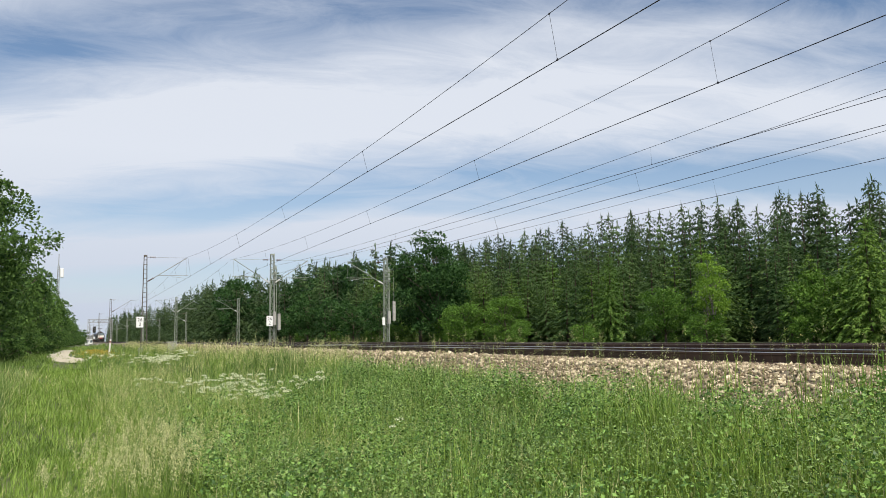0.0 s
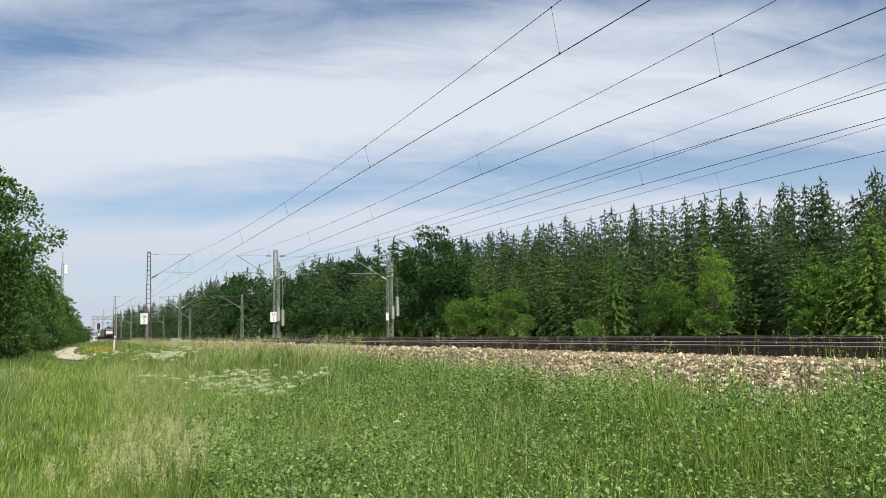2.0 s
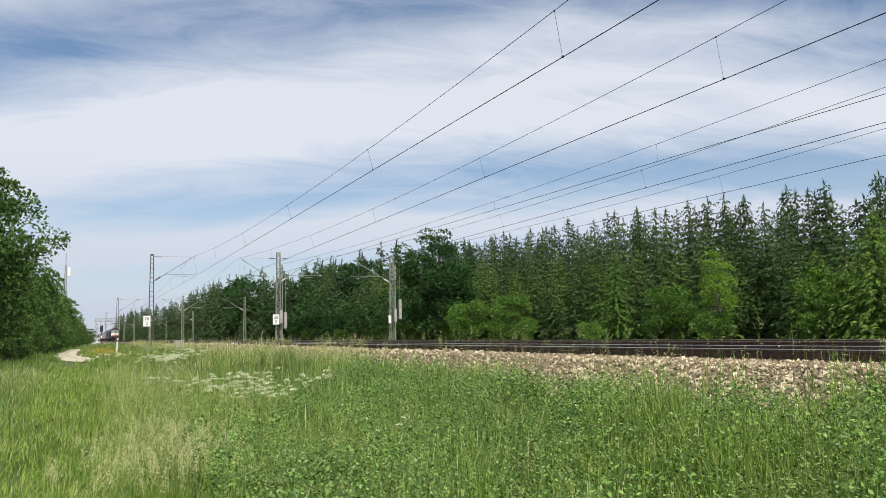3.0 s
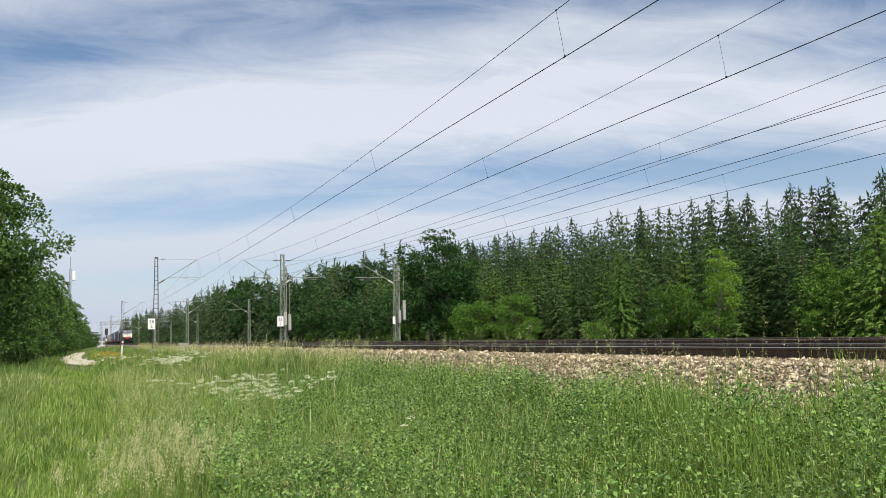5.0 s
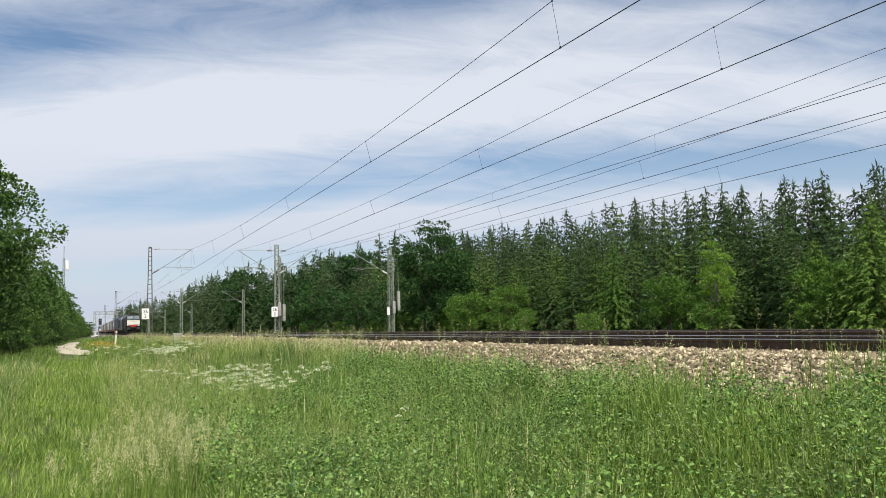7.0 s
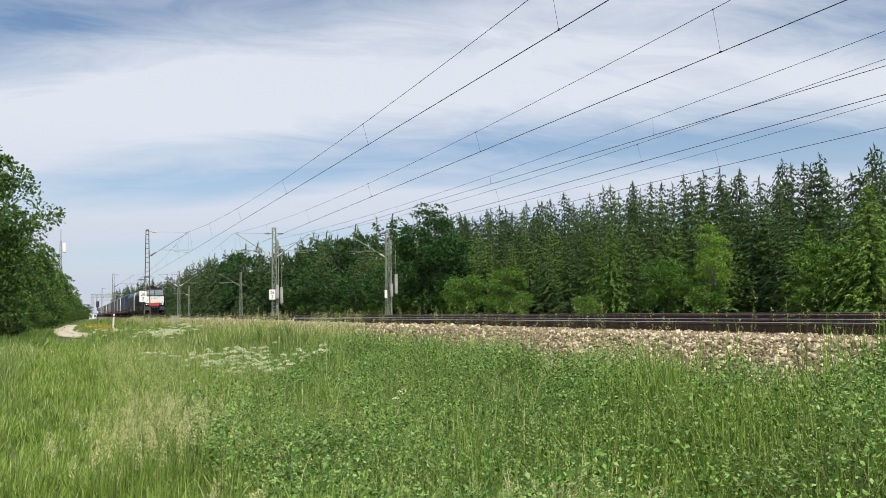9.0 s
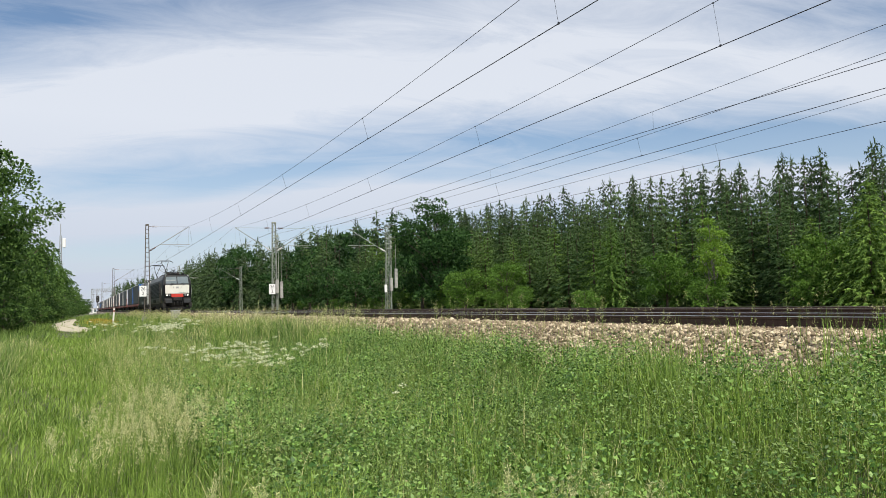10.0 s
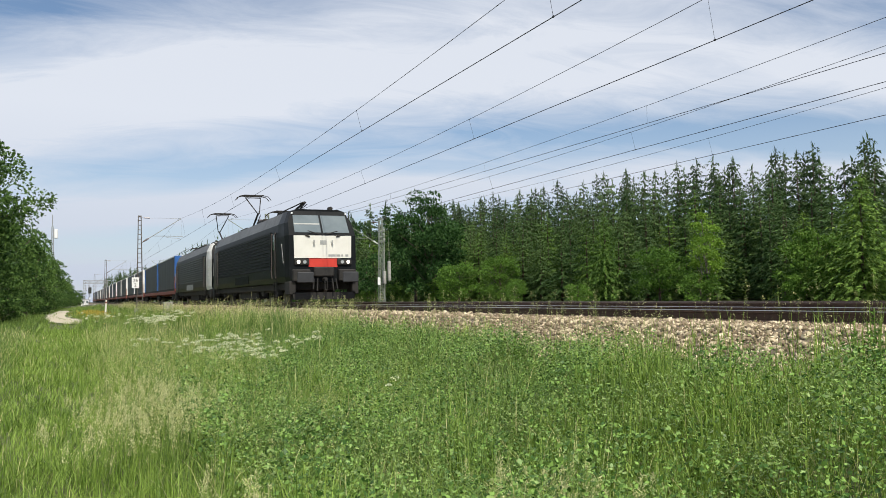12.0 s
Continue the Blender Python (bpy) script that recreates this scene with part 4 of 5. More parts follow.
        for j in range(26):
            ang, q = r.uniform(0, 6.283, m), np.sqrt(r.random(m))
            d = np.stack([np.cos(ang), np.sin(ang), np.zeros(m)], 1)
            c = top + d * (rad * q)[:, None] - np.array([0, 0, 1.0]) * (rad * 0.45 * q * q + 0.012 * r.random(m))[:, None]
            w = unit(d * 0.5 + r.normal(size=d.shape) * 0.5 + np.array([0, 0, 0.35]))
            sets.append(cards(c, w, any_side(w, r), 0.016 + 0.0007 * cy, 0.013 + 0.0005 * cy))
        stalks.append(blades(x, y, h, np.full(m, 0.006), np.zeros(m) + 0.02, r))
    stuff("cow_parsley_flowers", *join(*sets), M_WHITE, "clusters of small white umbel flowers in the meadow", "wildflowers")
    stuff("cow_parsley_stalks", *join(*stalks), M_GRASS_DARK, "thin green flower stalks", "wildflowers")
    # yellow patch farther off
    m = 1500
    x, y = 2.1 + 0.8 * r.normal(size=m), 98 + 14 * r.normal(size=m)
    base = np.stack([x, y, ground_z(x, y) + r.uniform(0.15, 0.5, m)], 1)
    way = scatter_dirs(m, r, 0.6)
    stuff("yellow_wildflowers", *cards(base, way, any_side(way, r), 0.10, 0.08), M_YELLOW, "patch of yellow wildflowers beside the path", "wildflowers")


def build_tall_herb(x, y, h, stems, seed):
    """A clump of leafy upright stems."""
    r = np.random.default_rng(seed)
    t = empty("tall_herb", pose(x, y, float(ground_z(x, y))), "tall dark green leafy herb beside the ballast", "plant", "herbs beside the ballast")
    for k in range(stems):
        ox, oy, hh = r.normal() * 0.13, r.normal() * 0.13, h * r.uniform(0.7, 1.05)
        tip = (ox * 1.6 + 0.06, oy * 1.6, hh)
        part("stem", bar(bmesh.new(), (ox, oy, -0.05), tip, 0.006, 5), M_GRASS_DARK, t)
        n = 60
        u = r.uniform(0.12, 1.0, n)
        base = np.stack([ox + (tip[0] - ox) * u, oy + (tip[1] - oy) * u, hh * u], 1)
        a = r.uniform(0, 6.283, n)
        way = unit(np.stack([np.cos(a), np.sin(a), r.uniform(-0.1, 0.9, n)], 1))
        size = 0.10 * (1.15 - 0.75 * u) * r.uniform(0.7, 1.2, n)
        from_arrays("leaves", *cards(base, way, any_side(way, r), size, size * 0.32), M_HEDGE, t)


def path_x(y):
    return np.interp(y, (60, 73, 85, 98, 125, 155, 230, 330), (0.3, -0.2, -1.2, -2.0, -1.7, -1.4, -1.5, -2.0))


def path_w(y):
    return np.interp(y, (60, 75, 95, 130), (1.5, 1.4, 1.2, 0.9))


def build_path():
    ys = np.linspace(64, 165, 90)
    c, w = path_x(ys), path_w(ys) * np.clip((ys - 62) / 8, 0.3, 1)
    wob = 0.12 * np.sin(ys * 1.7)
    cols = np.stack([c - w - wob, c - w * 0.4, c + w * 0.4, c + w + wob], 1)
    v = np.stack([cols, np.repeat(ys[:, None], 4, 1), ground_z(cols, np.repeat(ys[:, None], 4, 1)) + np.array([0.02, 0.06, 0.06, 0.02])], -1).reshape(-1, 3)
    i = (np.arange(89)[:, None] * 4 + np.arange(3)[None]).ravel()
    ob = from_arrays("gravel_path", v, np.stack([i, i + 1, i + 5, i + 4], 1), M_PATH)
    tagged(ob, "pale gravel path winding along the wood", "path", kind="structure")


build_path()
build_meadow()
for k, (x, y, h, n) in enumerate(((6.35, 4.9, 0.85, 6), (6.2, 4.6, 0.7, 5), (5.75, 10.4, 0.6, 5), (5.9, 11.2, 0.5, 4))):
    build_tall_herb(x, y, h, n, 80 + k)


# ---- ballast stones ----
def build_stones():
    r = np.random.default_rng(29)
    z = RAIL - 0.17
    cube = np.array([(x, y, q) for q in (-1, 1) for x, y in ((-1, -1), (1, -1), (1, 1), (-1, 1))], dtype=float) * 0.62
    quads = np.array([(3, 2, 1, 0), (4, 5, 6, 7), (0, 1, 5, 4), (1, 2, 6, 5), (2, 3, 7, 6), (3, 0, 4, 7)])

    def rocks(x, y, zz, s):
        n = len(x)
        v = cube[None] * (1 + r.uniform(-0.65, 0.55, (n, 8, 3)))
        v = v * r.uniform(0.38, 1.35, (n, 1, 3)) * s[:, None, None]
        q = r.normal(size=(n, 4))
        q /= np.linalg.norm(q, axis=1, keepdims=True)
        w, a, b, c = q.T
        R = np.stack([1 - 2 * (b * b + c * c), 2 * (a * b - c * w), 2 * (a * c + b * w), 2 * (a * b + c * w), 1 - 2 * (a * a + c * c), 2 * (b * c - a * w),
                      2 * (a * c - b * w), 2 * (b * c + a * w), 1 - 2 * (a * a + b * b)], 1).reshape(n, 3, 3)
        return np.einsum("nij,nkj->nki", R, v) + np.stack([x, y, zz], 1)[:, None]

    def slope(x):
        return np.where(x < 7.3, 0.25 + (x - 5.9) * (z - 0.25) / 1.4, z)

    sets = []
    for n, y0, y1, s0 in ((19000, 3.0, 14.0, 0.025), (8000, 14.0, 34.0, 0.040), (3000, 34.0, 80.0, 0.08)):
        x = np.where(r.random(n) < 0.75, r.uniform(6.0, 7.45, n), r.uniform(7.4, 8.5, n))
        y = r.uniform(y0, y1, n)
        s = s0 * r.uniform(0.4, 1.0, n) ** 1.0 * np.where(r.random(n) < 0.2, 1.9, 1.25)
        v = rocks(x, y, slope(x) + s * 0.25, s)
        sets.append((v.reshape(-1, 3), (np.arange(n)[:, None, None] * 8 + quads[None]).reshape(-1, 4)))
    ob = from_arrays("loose_stones", *join(*sets), M_STONE, bed)
    tagged(ob, "angular pinkish grey crushed stones", kind="stuff")
    shapes = []
    for k in range(8):
        v = rocks(np.zeros(1), np.zeros(1), np.zeros(1), np.array([0.036]))[0]
        me = bpy.data.meshes.new("stone")
        me.from_pydata([tuple(p) for p in v], [], [tuple(int(i) for i in q) for q in quads])
        me.materials.append(M_STONE)
        shapes.append(me)
    for k in range(300):
        x, y = r.uniform(6.3, 7.4), r.uniform(4.5, 11.0)
        ob = new("stone", shapes[k % 8])
        ob.parent = bed
        ob.matrix_basis = pose(x, y, float(slope(np.array(x))) + 0.018, 0, 0, r.uniform(0, 360))


def build_sleepers():
    for t in [o for o in scene.objects if o.name.startswith("railway_track")]:
        first = abs(t.location.x - TRACKS[0]) < 0.1
        bm = bmesh.new()
        prism(bm, [(-1.3, -0.34), (1.3, -0.34), (1.3, -0.19), (1.2, -0.165), (0.5, -0.165), (0.35, -0.20), (-0.35, -0.20), (-0.5, -0.165), (-1.2, -0.165), (-1.3, -0.19)], -0.14, 0.14)
        src = part("sleeper", bm, M_SLEEPER, t)
        src.location.y = 2.0
        for k in range(1, 110 if first else 50):
            ob = src.copy()
            scene.collection.objects.link(ob)
            ob.location.y = 2.0 + 0.6 * k


build_stones()
build_sleepers()

# ---- the train ----
M_BLACK = mat("black_loco_paint", (0.006, 0.007, 0.008), (0.014, 0.016, 0.017), 0.4, 1.5, fine=0.3, spec=0.11)
M_ROOFGREY = mat("grey_loco_roof", (0.06, 0.064, 0.067), (0.15, 0.155, 0.16), 0.55, 1.2, fine=0.4)
# slat colour raised a little above the body's, standing in for lit edges
M_LOUVRE = mat("dark_louvres_edge_lit", (0.012, 0.014, 0.013), (0.028, 0.032, 0.029), 0.65, 2.0, fine=0.3, spec=0.05)
M_PALELOUVRE = mat("paler_louvres", (0.028, 0.034, 0.026), (0.075, 0.083, 0.066), 0.55, 2.0, fine=0.4, spec=0.15)
M_CREAM = mat("cream_white_front", (0.66, 0.65, 0.58), (0.78, 0.77, 0.70), 0.4, 1.5, fine=0.15)
M_RED = mat("signal_red", (0.48, 0.035, 0.022), (0.60, 0.05, 0.03), 0.4, 2.0)
M_UNDER = mat("grimy_underframe", (0.010, 0.009, 0.008), (0.03, 0.027, 0.024), 0.8, 3.0, fine=0.4)
M_OXIDE = mat("red_oxide_frame", (0.15, 0.040, 0.030), (0.26, 0.075, 0.052), 0.7, 2.0, fine=0.4, obj=0.3)
M_GLASS = mat("tinted_cab_glass", (0.10, 0.13, 0.14), (0.17, 0.20, 0.21), 0.06, 1.0, spec=0.9)
M_GREYBOX = mat("dark_grey_buffer_box", (0.020, 0.021, 0.023), (0.038, 0.04, 0.043), 0.55, 3.0)
M_STEELW = mat("worn_wheel_steel", (0.10, 0.085, 0.075), (0.22, 0.20, 0.18), 0.5, 4.0, metal=0.7)
M_LAMP = lamp_mat("headlamp", (1.0, 0.96, 0.86), 1.2)
M_LENS = mat("lamp_glass", (0.25, 0.28, 0.28), (0.4, 0.42, 0.42), 0.1, 3.0)
M_GREYMARK = mat("grey_marking", (0.30, 0.31, 0.29), (0.38, 0.39, 0.37), 0.6, 3.0)
M_DIRTWHITE = mat("faded_white_patch", (0.30, 0.31, 0.29), (0.48, 0.48, 0.45), 0.6, 4.0, fine=0.5)
M_TARPBLUE = mat("dark_blue_tarpaulin", (0.012, 0.020, 0.032), (0.028, 0.042, 0.058), 0.5, 0.9, fine=0.3, obj=0.3)
M_TARPGREY = mat("slate_tarpaulin", (0.018, 0.025, 0.029), (0.040, 0.050, 0.054), 0.55, 0.9, fine=0.3, obj=0.4)
M_BLUE = mat("bright_blue_panel", (0.020, 0.090, 0.30), (0.035, 0.14, 0.42), 0.45, 1.5, fine=0.2)
M_BOXWHITE = mat("white_box_panel", (0.62, 0.61, 0.57), (0.78, 0.77, 0.74), 0.5, 1.5, fine=0.2)
TRAIN_X, S12, SPEED, LOCO = 9.2, 31.5, 28.42, 19.6


def wheelset(parent, y, r=0.62):
    w = part("wheelset", bar(bmesh.new(), (-0.74, 0, 0), (0.74, 0, 0), 0.08, 8), M_STEELW, parent)
    w.location = (0, y, r)
    for s in (-1, 1):
        bm = bmesh.new()
        bar(bm, (s * 0.69, 0, 0), (s * 0.81, 0, 0), r, 20)
        bar(bm, (s * 0.68, 0, 0), (s * 0.71, 0, 0), r + 0.03, 20)
        bar(bm, (s * 0.80, 0, 0), (s * 0.84, 0, 0), r * 0.45, 12)
        part("wheel", bm, M_STEELW, w)
    return w


def bogie(parent, y, base, r):
    bm = bmesh.new()
    for s in (-1, 1):
        box(bm, s * 1.08 - 0.09, s * 1.08 + 0.09, y - base / 2 - 0.7, y + base / 2 + 0.7, r - 0.05, r + 0.22, 0.03)
        for q in (-1, 1):
            box(bm, s * 1.1 - 0.12, s * 1.1 + 0.12, y + q * base / 2 - 0.2, y + q * base / 2 + 0.2, r - 0.2, r + 0.15, 0.03)
            bar(bm, (s * 1.12, y + q * base / 2 - 0.42, r - 0.1), (s * 1.12, y + q * base / 2 - 0.42, r + 0.4), 0.1, 8)
            bar(bm, (s * 1.12, y + q * base / 2 + 0.42, r - 0.1), (s * 1.12, y + q * base / 2 + 0.42, r + 0.4), 0.1, 8)
    box(bm, -1.0, 1.0, y - 0.35, y + 0.35, r - 0.1, r + 0.2)
    b = part("bogie", bm, M_UNDER, parent)
    for q in (-1, 1):
        wheelset(b, y + q * base / 2, r)
    return b


def pantograph(parent, y, up, flip):
    """A single-arm current collector; up: raised to the wire, else folded on its frame."""
    z0, s = 4.14, (-1 if flip else 1)
    bm = bmesh.new()
    for a in (-0.55, 0.55):
        bar(bm, (a, y - 0.9, z0), (a, y + 0.9, z0), 0.04)
    for b in (-0.8, 0.8):
        bar(bm, (-0.55, y + b, z0), (0.55, y + b, z0), 0.04)
    base = part("pantograph_base", bm, M_UNDER, parent)
    for a in (-0.5, 0.5):
        for b in (-0.8, 0.8):
            bm = bmesh.new()
            for k in range(4):
                bar(bm, (a, y + b, 3.78 + 0.06 * k), (a, y + b, 3.81 + 0.06 * k), 0.09, 8)
            bar(bm, (a, y + b, 3.72), (a, y + b, z0), 0.05)
            part("insulator", bm, M_INSUL, base)
    knee, head = ((y + s * 1.15, 4.95), (y - s * 0.25, 6.03)) if up else ((y + s * 1.8, 4.46), (y - s * 1.5, 4.34))
    bm = bmesh.new()
    bar(bm, (0, y - s * 0.6, z0 + 0.05), (0, knee[0], knee[1]), 0.05)
    bar(bm, (0.12, y - s * 0.2, z0 + 0.05), (0.08, knee[0] + s * 0.15, knee[1] - 0.1), 0.02)
    part("lower_arm", bm, M_UNDER, base)
    bm = bmesh.new()
    for a in (-1, 1):
        bar(bm, (a * 0.06, knee[0], knee[1]), (a * 0.42, head[0], head[1] - 0.08), 0.03)
    bar(bm, (-0.42, head[0], head[1] - 0.08), (0.42, head[0], head[1] - 0.08), 0.025)
    part("upper_arm", bm, M_UNDER, base)
    bm = bmesh.new()
    for q in (-0.25, 0.25):
        bar(bm, (-0.55, head[0] + q, head[1] + 0.03), (0.55, head[0] + q, head[1] + 0.03), 0.035)
        for a in (-1, 1):
            bar(bm, (a * 0.55, head[0] + q, head[1] + 0.03), (a * 0.80, head[0] + q, head[1] - 0.03), 0.022)
            if q > 0 or up:
                bar(bm, (a * 0.80, head[0] + q, head[1] - 0.03), (a * 0.96, head[0] + q, head[1] - 0.22), 0.018)
    for a in (-0.42, 0.42):
        bar(bm, (a, head[0] - 0.25, head[1]), (a, head[0] + 0.25, head[1]), 0.018)
    part("collector_head", bm, M_UNDER, base)


def loco_shell(white_cheeks):
    """Body as cross sections along the length, with raked cab fronts and chamfered roof."""
    bm = bmesh.new()
    secs = []
    for yb, yw, yr, hw in ((0.30, 0.30, 0.95, 1.38), (0.75, 0.75, 1.25, 1.46), (1.9, 1.9, 1.9, 1.49), (17.7, 17.7, 17.7, 1.49), (18.85, 18.85, 18.35, 1.46), (19.3, 19.3, 18.65, 1.38)):
        roof = hw - 0.27
        secs.append([(-hw + 0.05, yb, 0.92), (-hw, yb, 1.15), (-hw, yw, 2.80), (-hw + 0.05, yw + (yr - yw) * 0.55, 3.34), (-roof, yr, 3.84), (-roof + 0.25, yr, 3.92),
                     (roof - 0.25, yr, 3.92), (roof, yr, 3.84), (hw - 0.05, yw + (yr - yw) * 0.55, 3.34), (hw, yw, 2.80), (hw, yb, 1.15), (hw - 0.05, yb, 0.92)])
    rings = [[bm.verts.new(p) for p in s] for s in secs]
    n = len(rings[0])
    for a, b in zip(rings, rings[1:]):
        for i in range(n):
            f = bm.faces.new((a[i], a[(i + 1) % n], b[(i + 1) % n], b[i]))
            if i in (3, 4, 5, 6, 7) and a is rings[2]:
                f.material_index = 1
            elif white_cheeks and any(a is q for q in rings[:2]) and i != 11:
                f.material_index = 2
    for ring in (rings[0], rings[-1]):
        for i in range(n // 2 - 1):
            bm.faces.new((ring[i], ring[i + 1], ring[n - 2 - i], ring[n - 1 - i]))
    bmesh.ops.recalc_face_normals(bm, faces=bm.faces)
    return bm


def front_panel(bm, x0, x1, z0, z1, lift=0.0, top=None):
    """A plate on the raked front, given by its width and heights."""
    def yy(z):
        return 0.30 + max(0.0, (z - 2.80) / 1.04) * 0.65 - lift
    xt = top if top else (x0, x1)
    vs = [bm.verts.new(p) for p in ((x0, yy(z0) - 0.015, z0), (x1, yy(z0) - 0.015, z0), (xt[1], yy(z1) - 0.015, z1), (xt[0], yy(z1) - 0.015, z1))]
    vb = [bm.verts.new((v.co.x, v.co.y + 0.03, v.co.z)) for v in vs]
    bm.faces.new(vs)
    for i in range(4):
        bm.faces.new((vs[(i + 1) % 4], vs[i], vb[i], vb[(i + 1) % 4]))
    bmesh.ops.recalc_face_normals(bm, faces=bm.faces)
    return bm


def cab_end(t, back, lit, front_mat):
    """The fittings of one cab front; back: the rear end, turned about."""
    holder_m = pose(0, LOCO, 0, 0, 0, 180) if back else Matrix()

    def fit(name, bm, m, label="", up=t):
        if back:
            bm.transform(holder_m)
        return part(name, bm, m, up, label)

    panel = fit("front_panel", front_panel(bmesh.new(), -1.18, 1.18, 1.88, 2.79, top=(-1.20, 1.20)), front_mat, "cream-white cab front panel")
    fit("red_band", front_panel(bmesh.new(), -0.60, 0.60, 1.52, 1.86), M_RED, "red warning band")
    for x0, x1 in ((-1.14, -0.04), (0.04, 1.14)):
        w = fit("windscreen", front_panel(bmesh.new(), x0, x1, 2.92, 3.66, top=(x0 * 0.97 if x0 < -1 else x0, x1 * 0.97 if x1 > 1 else x1)), M_GLASS, "grey tinted windscreen pane")
        if x0 < -1:
            bm = bmesh.new()
            front_panel(bm, x0 + 0.02, x1 - 0.02, 3.26, 3.31, lift=0.006)
            fit("sun_blind", bm, M_GREYMARK, up=w)
    for s in (-1, 1):
        bm = bmesh.new()
        bar(bm, (s * 0.15, 0.28, 2.85), (s * 0.62, 0.30, 2.98), 0.018)
        bar(bm, (s * 0.55, 0.27, 2.74), (s * 0.72, 0.27, 2.80), 0.03)
        fit("wiper", bm, M_UNDER)
        bm = bmesh.new()
        box(bm, s * 0.88 - 0.30, s * 0.88 + 0.30, 0.22, 0.31, 1.60, 1.84, 0.02)
        case = fit("lamp_housing", bm, M_UNDER)
        for x, m in ((1.03, M_LAMP if lit else M_LENS), (0.78, M_LENS)):
            bm = bmesh.new()
            bar(bm, (s * x, 0.19, 1.72), (s * x, 0.24, 1.72), 0.07, 16)
            fit("headlamp", bm, m, "round headlamp", case)
        bm = bmesh.new()
        bar(bm, (s * 1.13, 0.80, 3.74), (s * 1.13, 0.92, 3.74), 0.035, 12)
        fit("marker_lamp", bm, M_SIGN, "small white upper marker lamp")
        bm = bmesh.new()
        box(bm, s * 0.95 - 0.36, s * 0.95 + 0.36, 0.02, 0.30, 0.94, 1.42, 0.04)
        fit("crash_box", bm, M_UNDER, "black crash box")
        bm = bmesh.new()
        bar(bm, (s * 0.875, -0.42, 1.06), (s * 0.875, 0.1, 1.06), 0.11, 10)
        box(bm, s * 0.92 - 0.33, s * 0.92 + 0.33, -0.46, -0.40, 0.88, 1.30, 0.03)
        fit("buffer", bm, M_GREYBOX, "dark grey rectangular buffer")
        bm = bmesh.new()
        bar(bm, (s * 0.38, 0.22, 2.45), (s * 0.38, 0.22, 2.60), 0.03, 8)
        fit("lifting_eye", bm, M_GREYMARK, up=panel)
        bm = bmesh.new()
        box(bm, s * 1.30 - 0.14, s * 1.30 + 0.14, 0.15, 0.9, 0.42, 0.95, 0.03)
        fit("corner_step", bm, M_UNDER)
        bm = bmesh.new()
        bar(bm, (s * 1.48, 0.9, 1.7), (s * 1.52, 1.0, 2.5), 0.012)
        fit("handrail", bm, M_GALV)
        for y in (2.1, 2.75):
            bm = bmesh.new()
            bar(bm, (s * 1.54, y, 1.15), (s * 1.54, y, 3.0), 0.014)
            bar(bm, (s * 1.48, y, 3.0), (s * 1.54, y, 3.0), 0.018)
            bar(bm, (s * 1.48, y, 1.15), (s * 1.54, y, 1.15), 0.018)
            fit("handrail", bm, M_DULLHEAD)
        bm = bmesh.new()
        box(bm, s * 1.495 - 0.012, s * 1.495 + 0.012, 2.18, 2.66, 1.05, 3.05, 0.01)
        door = fit("cab_door", bm, M_BLACK)
        bm = bmesh.new()
        box(bm, s * 1.51 - 0.008, s * 1.51 + 0.008, 2.25, 2.58, 2.3, 2.95)
        fit("door_window", bm, M_GLASS, up=door)
        bm = bmesh.new()
        for z in (0.35, 0.62, 0.88):
            box(bm, s * 1.45 - 0.14, s * 1.45 + 0.14, 2.2, 2.65, z, z + 0.03)
        for y in (2.2, 2.65):
            bar(bm, (s * 1.45, y, 0.33), (s * 1.45, y, 1.0), 0.02)
        fit("ladder", bm, M_UNDER)
    bm = bmesh.new()
    box(bm, -0.42, 0.42, 0.12, 0.32, 1.12, 1.52, 0.05)
    bar(bm, (0, -0.15, 1.02), (0, 0.3, 1.02), 0.07, 8)
    for s in (-1, 1):
        bar(bm, (s * 0.05, -0.1, 1.0), (s * 0.04, -0.08, 0.6), 0.02)
        bar(bm, (s * 0.3, 0.05, 1.05), (s * 0.34, -0.02, 0.55), 0.03)
        bar(bm, (s * 0.45, 0.05, 1.05), (s * 0.5, -0.02, 0.62), 0.025)
    bar(bm, (-0.05, -0.1, 0.6), (0.05, -0.1, 0.6), 0.025)
    fit("coupling", bm, M_UNDER, "hook, screw link and brake hoses")
    bm = bmesh.new()
    prism(bm, [(-1.25, 0.22), (1.25, 0.22), (1.3, 0.5), (-1.3, 0.5)], 0.15, 0.22)
    fit("rail_guard", bm, M_UNDER, "dirty steel rail guard plate")
    for k, (a, b) in enumerate(((0.22, 0.52), (0.56, 0.72), (0.76, 0.84), (0.94, 1.06))):
        bm = bmesh.new()
        front_panel(bm, a, b, 1.94, 2.03, lift=0.008)
        fit("marking_bar", bm, M_GREYMARK, up=panel)
    bm = bmesh.new()
    front_panel(bm, -0.12, 0.14, 2.42, 2.60, lift=0.008)
    fit("faded_badge", bm, M_GREYMARK, up=panel)


